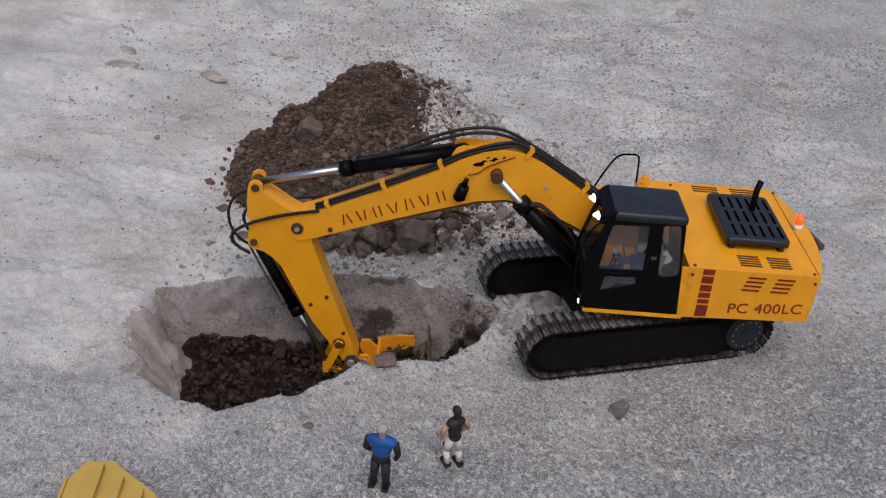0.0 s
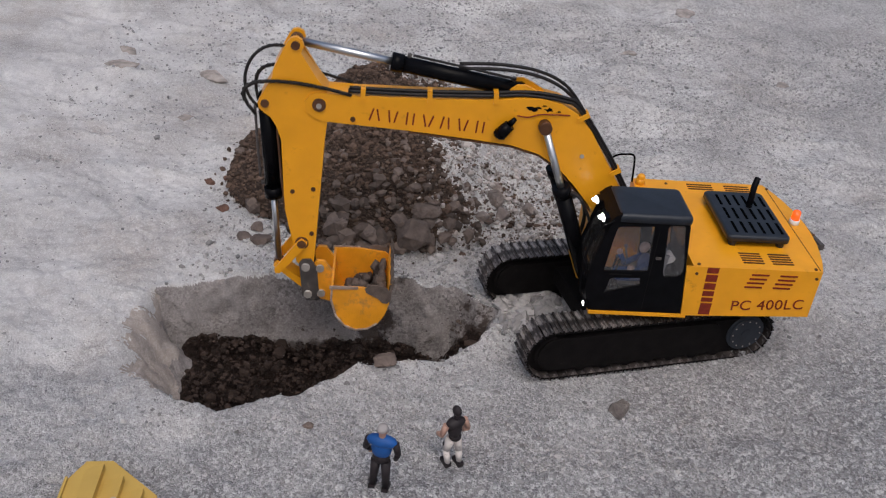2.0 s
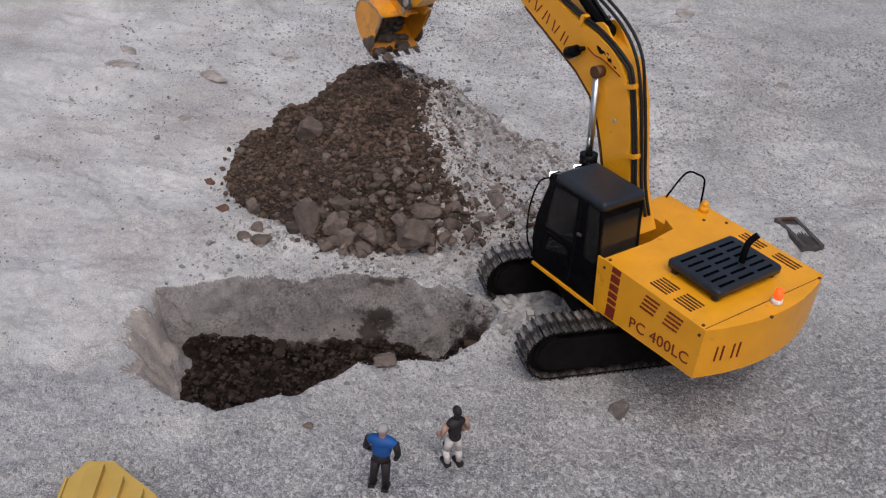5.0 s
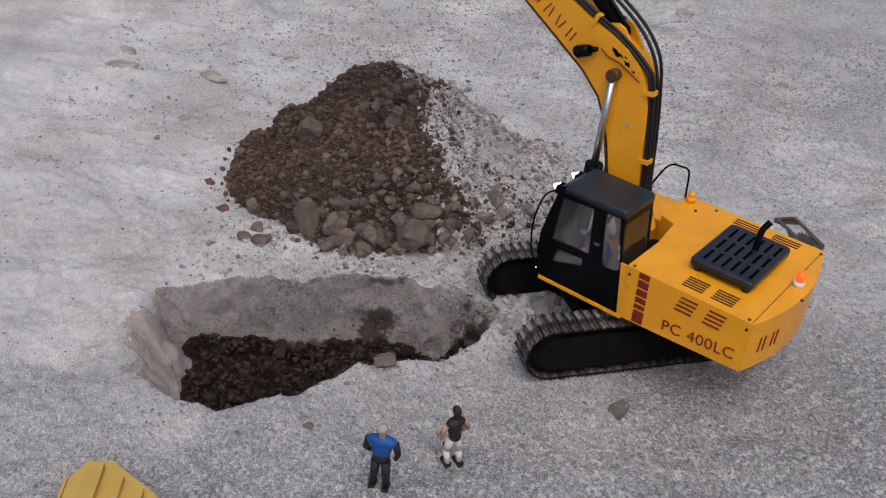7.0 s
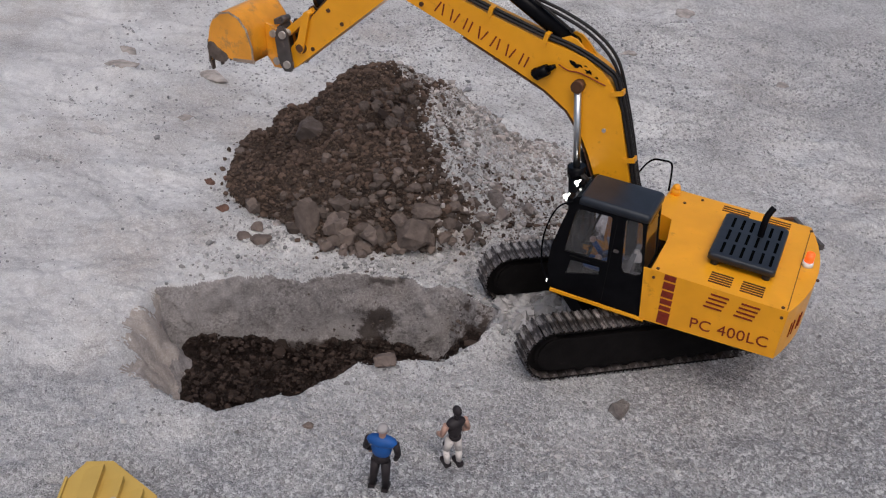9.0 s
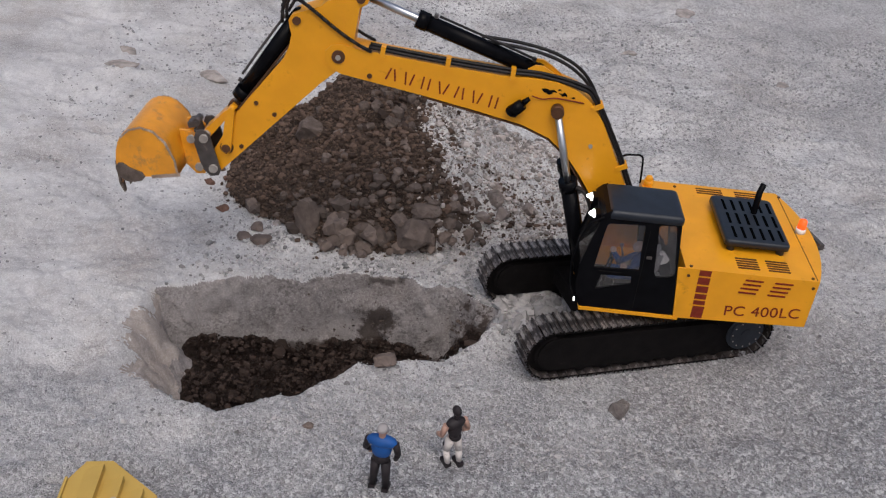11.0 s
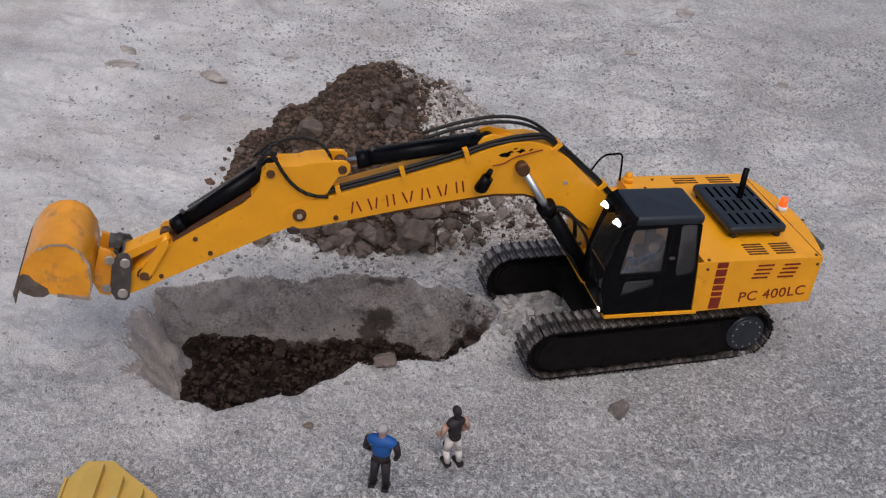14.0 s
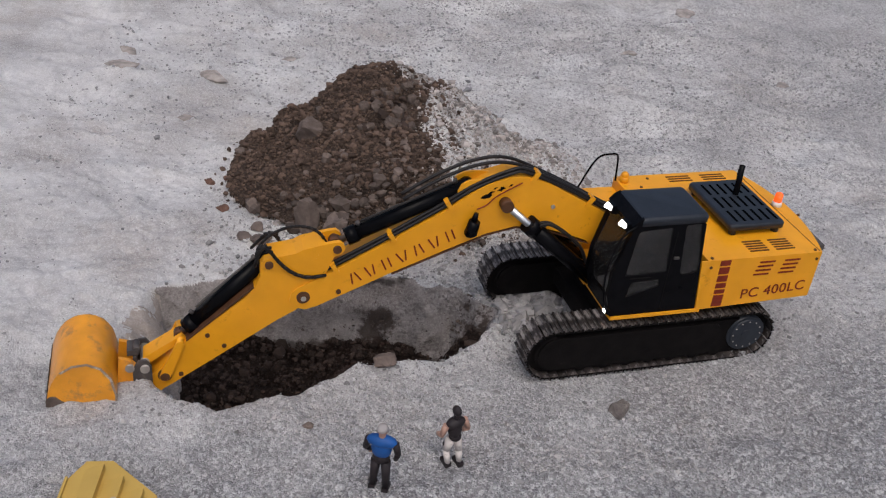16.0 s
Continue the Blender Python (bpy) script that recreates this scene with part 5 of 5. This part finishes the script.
# rocker arms and the connecting link, built along x from their first pin
rocker = part("rocker_link", join(*[slab([(-0.007, -0.005), (-0.007, 0.005), (0.0, 0.007), (ROCKER_LEN, 0.0055), (ROCKER_LEN + 0.006, 0), (ROCKER_LEN, -0.0055), (0, -0.007)], y - 0.002, y + 0.002, 0.0008) for y in (0.0225, -0.0225)], rod((ROCKER_LEN, -0.025, 0), (ROCKER_LEN, 0.025, 0), 0.0045, seg=12)), YELLOW, excavator, "yellow rocker link")
connecting = part("connecting_link", slab([(-0.006, -0.004), (-0.006, 0.004), (LINK_LEN, 0.006), (LINK_LEN + 0.006, 0), (LINK_LEN, -0.006)], -0.013, 0.013, 0.001), YELLOW, excavator, "yellow connecting link")


def cylinder(length, bore, rod_r, rod_len, label, gland=True):
    """A barrel and a rod, each along x from its own pin."""
    barrel = join(rod((0, -0.006, 0), (0, 0.006, 0), bore * 0.95, seg=16), rod((0.002, 0, 0), (length, 0, 0), bore, seg=20))
    barrel = part("cylinder_barrel", barrel, BLACK, excavator, label)
    part("gland", rod((length - 0.012, 0, 0), (length + 0.004, 0, 0), bore * 1.16, seg=20), BLACK, barrel)
    for x in (length - 0.018, 0.012):
        part("port", rod((x, 0, bore - 0.001), (x, 0, bore + 0.005), 0.003, seg=10), STEEL, barrel)
    r = part("cylinder_rod", rod((0.003, 0, 0), (rod_len, 0, 0), rod_r, seg=16), CHROME, excavator, "polished chrome cylinder rod")
    part("rod_eye", rod((0, -0.006, 0), (0, 0.006, 0), rod_r * 1.7, seg=16), BROWN_PIN, r)
    return barrel, r


ARM_CYL = cylinder(0.172, 0.0108, 0.0052, 0.165, "glossy black arm cylinder barrel")
BOOM_CYLS = [cylinder(0.1455, 0.0115, 0.0052, 0.140, "glossy black boom cylinder barrel") for _ in range(2)]
BUCKET_CYL = cylinder(0.146, 0.0108, 0.0046, 0.125, "glossy black bucket cylinder barrel")
for pair in BOOM_CYLS:
    for y in (0.004, 0.010):
        part("cylinder_hose", tube([(0.140, y, 0.010), (0.128, y, 0.021), (0.095, y + 0.002, 0.026), (0.060, y, 0.024), (0.030, y - 0.004, 0.012)], 0.0021), RUBBER, pair[0], "black hose hanging at the boom cylinder")
part("cylinder_line", tube([(0.010, 0.004, 0.0145), (0.06, 0.004, 0.0155), (0.117, 0.003, 0.0155)], 0.0018), STEEL, BUCKET_CYL[0], "thin steel hydraulic line")
part("cylinder_line", tube([(0.010, 0.004, 0.0150), (0.06, 0.005, 0.0160), (0.150, 0.003, 0.0155)], 0.0018), RUBBER, ARM_CYL[0], "thin black hydraulic line")

# flexing hoses: short rigid links that follow the curve between boom and arm
HOSE_LINKS = 14


def hose_chain(r):
    return [part("hose_link", join(rod((-0.0078, 0, 0), (0.0078, 0, 0), r, seg=12), ball(-0.0078, 0, 0, r, sub=2), ball(0.0078, 0, 0, r, sub=2)), RUBBER, excavator, "black flexing hydraulic hose piece") for _ in range(HOSE_LINKS)]


HOSES = [hose_chain(0.0024), hose_chain(0.0022)]
LOOP = [hose_chain(0.0020)]


# ---- small figures and the yellow corner ----
def limb(a, b, r, r2, index):
    return paint(join(rod(a, b, r, r2, seg=10), ball(*b, r2, sub=1)), index)


def blue_figure():
    h = join(limb((0.006, 0, 0.046), (0.0085, 0, 0.004), 0.0062, 0.0042, 1), limb((-0.006, 0, 0.046), (-0.0085, 0.001, 0.004), 0.0062, 0.0042, 1),
             paint(box(0.0045, 0.0125, -0.009, 0.006, 0, 0.005, 0.0015), 1), paint(box(-0.0125, -0.0045, -0.008, 0.007, 0, 0.005, 0.0015), 1),
             paint(ball(0, 0, 0.050, 0.011, 0.0075, 0.009), 1), paint(ball(0, 0, 0.066, 0.013, 0.0085, 0.017), 0), paint(ball(0, 0, 0.0765, 0.0195, 0.009, 0.0085), 0),
             limb((0.016, 0, 0.077), (0.020, -0.003, 0.060), 0.0046, 0.0040, 1), limb((0.020, -0.003, 0.060), (0.0165, -0.010, 0.050), 0.0038, 0.0030, 1), paint(ball(0.0155, -0.0115, 0.047, 0.0035), 2),
             limb((-0.016, 0, 0.077), (-0.020, -0.001, 0.060), 0.0046, 0.0040, 1), limb((-0.020, -0.001, 0.060), (-0.0165, -0.006, 0.046), 0.0038, 0.0030, 1),
             paint(rod((0, 0, 0.080), (0, 0, 0.090), 0.0042, seg=10), 2), paint(ball(0, -0.001, 0.093, 0.0062, 0.007, 0.0075), 2), paint(ball(0, 0.0005, 0.0965, 0.0068, 0.0075, 0.0055), 3))
    ob = part("toy_figure", h, [BLUE, CHAR, FLESH, GREYCAP], None)
    ob.matrix_basis = pose(-0.3250, -0.397, float(relief(np.array([-0.3250]), np.array([-0.397]))[0][0]) - 0.0005, 0, 0, 170)
    tagged(ob, "toy figure with blue shirt, dark trousers and grey cap", "toy figure", group="toy figures by the pit")


def white_figure():
    h = join(limb((0.006, 0, 0.044), (0.009, -0.004, 0.024), 0.0066, 0.0055, 1), limb((0.009, -0.004, 0.024), (0.009, 0.002, 0.006), 0.0056, 0.0042, 1),
             limb((-0.006, 0, 0.044), (-0.009, 0.003, 0.024), 0.0066, 0.0055, 1), limb((-0.009, 0.003, 0.024), (-0.0095, 0.006, 0.006), 0.0056, 0.0042, 1),
             paint(box(0.0045, 0.0135, -0.010, 0.006, 0, 0.007, 0.002), 0), paint(box(-0.014, -0.005, -0.004, 0.012, 0, 0.007, 0.002), 0),
             paint(ball(0, 0, 0.060, 0.012, 0.0085, 0.017), 0), paint(ball(0, 0, 0.069, 0.0175, 0.0085, 0.008), 0), paint(ball(-0.002, 0, 0.046, 0.0105, 0.008, 0.007), 0),
             limb((0.0165, 0, 0.070), (0.022, -0.002, 0.055), 0.0046, 0.0042, 2), limb((0.022, -0.002, 0.055), (0.020, -0.012, 0.048), 0.0042, 0.0034, 2),
             limb((-0.0165, 0, 0.070), (-0.0225, 0.002, 0.056), 0.0046, 0.0042, 2), limb((-0.0225, 0.002, 0.056), (-0.0205, -0.006, 0.046), 0.0042, 0.0034, 2),
             paint(rod((0, 0, 0.074), (0, 0, 0.084), 0.0042, seg=10), 0), paint(ball(0, 0, 0.088, 0.0065, 0.0075, 0.0075), 0), paint(ball(0.009, -0.0055, 0.031, 0.0045, 0.004, 0.006), 0))
    h.transform(Matrix.Diagonal((0.80, 1.0, 1.0, 1.0)))
    ob = part("toy_figure", h, [CHAR, PALE, FLESH], None)
    ob.matrix_basis = pose(-0.2400, -0.341, float(relief(np.array([-0.2400]), np.array([-0.341]))[0][0]) - 0.0005, 0, 0, 215)
    tagged(ob, "toy figure with dark vest, tan arms and white trousers", "toy figure", group="toy figures by the pit")


def operator_figure():
    h = join(paint(ball(-0.020, 0.078, 0.158, 0.0105, 0.014, 0.020), 0), paint(ball(-0.014, 0.078, 0.187, 0.0066, 0.0064, 0.0080), 1), paint(ball(-0.0155, 0.078, 0.190, 0.0068, 0.0066, 0.0055), 2),
             limb((-0.018, 0.090, 0.168), (0.000, 0.094, 0.153), 0.0045, 0.004, 0), limb((0.000, 0.094, 0.153), (0.002, 0.090, 0.160), 0.004, 0.0038, 0), paint(ball(0.002, 0.090, 0.160, 0.0052), 1),
             limb((-0.018, 0.066, 0.168), (0.004, 0.062, 0.150), 0.0045, 0.004, 0), limb((0.004, 0.062, 0.150), (0.016, 0.072, 0.172), 0.004, 0.0038, 0), paint(ball(0.018, 0.076, 0.178, 0.0046), 1),
             limb((-0.016, 0.086, 0.143), (0.018, 0.088, 0.143), 0.006, 0.005, 0), limb((-0.016, 0.070, 0.143), (0.018, 0.068, 0.143), 0.006, 0.005, 0))
    h.transform(Matrix.Translation((0.022, 0.004, 0.003)))
    ob = part("toy_operator", h, [BLUE, SKINTONE, SKINTONE], None)
    tagged(ob, "small toy operator in blue seated in the cab", "toy figure")
    return ob


blue_figure()
white_figure()
operator = operator_figure()


def yellow_corner():
    base = tagged(new("toy_loader_bucket"), "faded yellow ribbed plastic toy bucket corner resting on the sand", "toy vehicle")
    outline = [(-0.024, -0.120), (-0.024, -0.012), (-0.010, 0.016), (0.020, 0.018), (0.080, -0.034), (0.105, -0.120)]
    part("bucket_floor", plan(outline, 0.0, 0.030, 0.002), YELLOW_PALE, base)
    for k in range(3):
        x = 0.006 + k * 0.026
        part("rib", slab([(x - 0.015, 0.0296), (x + 0.008, 0.0296), (x + 0.008, 0.0405)], -0.115, 0.004 - k * 0.018, 0.0006), YELLOW_PALE, base)
    part("rim", box(-0.0265, -0.0235, -0.118, -0.012, 0.0295, 0.034, 0.0008), YELLOW_PALE, base)
    part("screw", rod((0.036, -0.050, 0.030), (0.036, -0.050, 0.040), 0.004, seg=10), PIN, base, "small bright screw")
    base.matrix_basis = pose(-0.6545, -0.4415, 0.001, 0, 0, 6)


def scrap_plate():
    base = tagged(new("steel_ramp_plate"), "dark rusty steel plate with raised edges lying on gravel", "steel plate")
    part("plate", box(-0.020, 0.020, -0.048, 0.048, -0.004, 0.007, 0.0006), STEEL, base)
    for k in range(5):
        part("groove_bar", box(-0.013 + k * 0.0055, -0.0105 + k * 0.0055, -0.044, 0.040, 0.0065, 0.0085, 0.0004), STEEL, base)
    for x in (-0.018, 0.018):
        part("edge_bar", box(x - 0.004, x + 0.004, -0.050, 0.050, 0.0, 0.011, 0.002), STEEL, base, "worn raised edge bar")
    part("cross_bar", box(-0.014, 0.014, 0.042, 0.050, 0.0, 0.011, 0.002), BROWN_PIN, base)
    base.matrix_basis = pose(0.372, 0.318, 0.006, 0, 0, 16)


scrap_plate()
yellow_corner()

# soil carried by the bucket, tipped on the heap
LOAD = []
for k in range(44):
    r = random.Random(200 + k)
    s = r.uniform(0.008, 0.0155)
    bm = bmesh.new()
    for _ in range(26):
        p = Vector((r.gauss(0, 1), r.gauss(0, 1), r.gauss(0, 1))).normalized() * s * r.uniform(0.75, 1.0)
        bm.verts.new((p.x, p.y * 0.9, p.z * 0.75))
    bmesh.ops.convex_hull(bm, input=bm.verts)
    bmesh.ops.delete(bm, geom=[v for v in bm.verts if not v.link_faces], context="VERTS")
    bmesh.ops.bevel(bm, geom=bm.edges[:], offset=s * 0.08, segments=1, affect="EDGES", profile=0.5, clamp_overlap=True)
    ob = tagged(part("soil_lump", bm, MUD if k % 3 else DAMP_CLOD, None), "dark soil lump carried in the bucket and tipped on the heap", "soil", group="soil lumps of one bucket load")
    LOAD.append((ob, Vector((r.uniform(0.040, 0.064), 0.0085 + r.uniform(-0.033, 0.033), r.uniform(-0.094, -0.058)) if k > 8 else (r.uniform(0.026, 0.040), 0.0085 + r.uniform(-0.030, 0.040), r.uniform(-0.110, -0.098))), Vector((-0.40 + r.uniform(-0.05, 0.05), 0.37 + r.uniform(-0.05, 0.05), 0)), s))

# ---- movement: joint angles in degrees by time ----
TIMES = [0, 0.5, 1, 1.5, 2, 2.5, 3, 3.5, 4, 4.5, 5.2, 6, 6.5, 7, 7.5, 8, 8.5, 9, 9.6, 10.3, 11, 11.5, 12, 12.5, 13, 13.5, 14, 14.5, 15, 15.5, 16]
SWING = [2.43, 4.83, 4.84, 5.61, 5.64, 3.66, -8.38, -22.66, -36.6, -46.5, -52.0, -46.0, -41.23, -36.54, -30.32, -26.07, -25.5, -22.6, -16.5, -8.0, -0.5, 2.34, 3.65, 5.9, 8.37, 11.16, 14.98, 18.23, 18.3, 18.2, 18.24]
LIFT = [-4.03, -1.21, 5.62, 12.87, 20.31, 27.34, 33.08, 34.87, 35.04, 36.5, 39.5, 42.8, 44.52, 47.78, 47.89, 42.59, 35.55, 35.31, 34.0, 31.0, 26.5, 21.61, 14.99, 12.52, 10.5, 8.36, 5.95, 2.60, -2.75, -5.60, -7.00]
CROWD = [-103.6, -104.6, -104.4, -103.85, -104.65, -105.1, -99.2, -91.3, -84.0, -78.0, -74.0, -73.2, -73.2, -73.2, -73.2, -73.2, -73.2, -76.4, -75.5, -73.5, -71.0, -67.7, -62.9, -55.4, -47.4, -38.7, -28.6, -24.2, -24.2, -24.0, -23.8]
CURL = [2.0, -12.0, -13.5, -11.6, -10.1, -15.5, -25.0, -11.9, -1.3, 18.0, 70.0, 92.0, 98.0, 103.0, 107.0, 110.5, 115.0, 120.3, 121.0, 120.6, 120.3, 120.0, 120.2, 120.4, 120.6, 121.0, 121.3, 120.8, 122.2, 122.0, 122.0]


def smooth_at(values, t):
    """A monotone cubic through the listed angles."""
    x, y = np.array(TIMES, float), np.array(values, float)
    d = np.diff(y) / np.diff(x)
    m = np.zeros(len(x))
    for i in range(1, len(x) - 1):
        if d[i - 1] * d[i] > 0:
            m[i] = 2 * d[i - 1] * d[i] / (d[i - 1] + d[i])
    m[0], m[-1] = d[0], d[-1]
    i = int(np.clip(np.searchsorted(x, t, "right") - 1, 0, len(x) - 2))
    h = x[i + 1] - x[i]
    s = (t - x[i]) / h
    return (2 * s ** 3 - 3 * s * s + 1) * y[i] + (s ** 3 - 2 * s * s + s) * h * m[i] + (3 * s * s - 2 * s ** 3) * y[i + 1] + (s ** 3 - s * s) * h * m[i + 1]


def aim(a, b):
    """A pose at a whose x axis points to b, both in one upright plane."""
    d = b - a
    return Matrix.Translation(a) @ Matrix.Rotation(-math.atan2(d.z, d.x), 4, "Y")


def spin(deg):
    return Matrix.Rotation(-radians(deg), 4, "Y")


def bezier(a, b, c, d, s):
    return a * (1 - s) ** 3 + 3 * b * s * (1 - s) ** 2 + 3 * c * s * s * (1 - s) + d * s ** 3


def poses_at(t):
    up = Matrix.Rotation(radians(180 + smooth_at(SWING, t)), 4, "Z")
    mb = up @ Matrix.Translation(PIVOT) @ spin(smooth_at(LIFT, t))
    boom_local = Matrix.Translation(PIVOT) @ spin(smooth_at(LIFT, t))
    arm_local = Matrix.Translation(ARM_PIN) @ spin(smooth_at(CROWD, t))
    ma = mb @ arm_local
    curl = smooth_at(CURL, t)
    mk = ma @ Matrix.Translation(BUCKET_PIN) @ spin(curl)
    link = BUCKET_PIN + Vector((math.cos(radians(curl)), 0, math.sin(radians(curl)))) * LINK_X
    d = link - ROCKER
    dist = d.length
    u = d / dist
    a = (ROCKER_LEN ** 2 - LINK_LEN ** 2 + dist * dist) / (2 * dist)
    h = math.sqrt(max(ROCKER_LEN ** 2 - a * a, 0))
    elbow = ROCKER + u * a + Vector((-u.z, 0, u.x)) * h
    out = {"up": up, "boom": mb, "arm": ma, "bucket": mk, "rocker": ma @ aim(ROCKER, elbow), "link": ma @ aim(elbow, link),
           "bk_barrel": ma @ aim(BUCKET_CYL_BASE, elbow), "bk_rod": ma @ aim(elbow, BUCKET_CYL_BASE)}
    eye = arm_local @ ARM_CYL_EYE
    out["ac_barrel"], out["ac_rod"] = mb @ aim(ARM_CYL_BASE, eye), mb @ aim(eye, ARM_CYL_BASE)
    top = boom_local @ BOOM_CYL_EYE
    for k, y in enumerate((0.030, -0.030)):
        side = Matrix.Translation((0, y, 0))
        out["bc_barrel%d" % k], out["bc_rod%d" % k] = up @ side @ aim(BOOM_CYL_BASE, top), up @ side @ aim(top, BOOM_CYL_BASE)
    inv = arm_local.inverted()
    curves = []
    for y, far in ((0.0220, 0.0), (-0.0215, 1.0)):
        p0, p1 = Vector((0.468, y, 0.030)), Vector((0.540, y, 0.022))
        p3 = arm_local @ Vector((0.024, y, 0.082))
        p2 = arm_local @ Vector((-0.030 - 0.02 * far, y, 0.138 - 0.03 * far))
        curves.append((mb, [p0, p1, p2, p3]))
    for y in (0.004,):
        curves.append((ma, [Vector((-0.066, y, 0.050)), Vector((-0.074, y, 0.096)), Vector((-0.004, y, 0.118)), Vector((0.022, y, 0.080))]))
    for n, (m, (a0, a1, a2, a3)) in enumerate(curves):
        for k in range(HOSE_LINKS):
            p, q = bezier(a0, a1, a2, a3, k / HOSE_LINKS), bezier(a0, a1, a2, a3, (k + 1) / HOSE_LINKS)
            mid = aim(p, q)
            mid.translation = (p + q) / 2
            out["hose%d_%d" % (n, k)] = m @ mid
    return out


def motions():
    times = [round(0.1 * k, 1) for k in range(161)]
    track = [(t, poses_at(t)) for t in times]

    def follow(ob, key):
        walk(ob, [(t, p[key]) for t, p in track])

    for ob in SWUNG + [operator]:
        follow(ob, "up")
    for ob in BOOM_PARTS:
        follow(ob, "boom")
    for ob in ARM_PARTS:
        follow(ob, "arm")
    for ob in BUCKET_PARTS:
        follow(ob, "bucket")
    follow(rocker, "rocker")
    follow(connecting, "link")
    follow(ARM_CYL[0], "ac_barrel")
    follow(ARM_CYL[1], "ac_rod")
    follow(BUCKET_CYL[0], "bk_barrel")
    follow(BUCKET_CYL[1], "bk_rod")
    for k in range(2):
        follow(BOOM_CYLS[k][0], "bc_barrel%d" % k)
        follow(BOOM_CYLS[k][1], "bc_rod%d" % k)
    for n, chain in enumerate(HOSES + LOOP):
        for k, ob in enumerate(chain):
            follow(ob, "hose%d_%d" % (n, k))
    for k, (ob, seat, rest, size) in enumerate(LOAD):
        go = 4.9 + 0.01 * k
        here = np.array([rest.x]), np.array([rest.y])
        rest.z = float(relief(*here)[0][0] + heap_height(*here)[0][0]) + size * 0.1
        rows = []
        for t, p in track:
            if t <= go:
                start = p["bucket"] @ Matrix.Translation(seat)
                rows.append((t, start))
            else:
                s = min((t - go) / 0.35, 1.0)
                place = start.translation.lerp(rest, s)
                place.z = start.translation.z + (rest.z - start.translation.z) * s * s
                m = start.to_3x3().to_4x4()
                m.translation = place
                rows.append((t, m))
        walk(ob, rows)


motions()
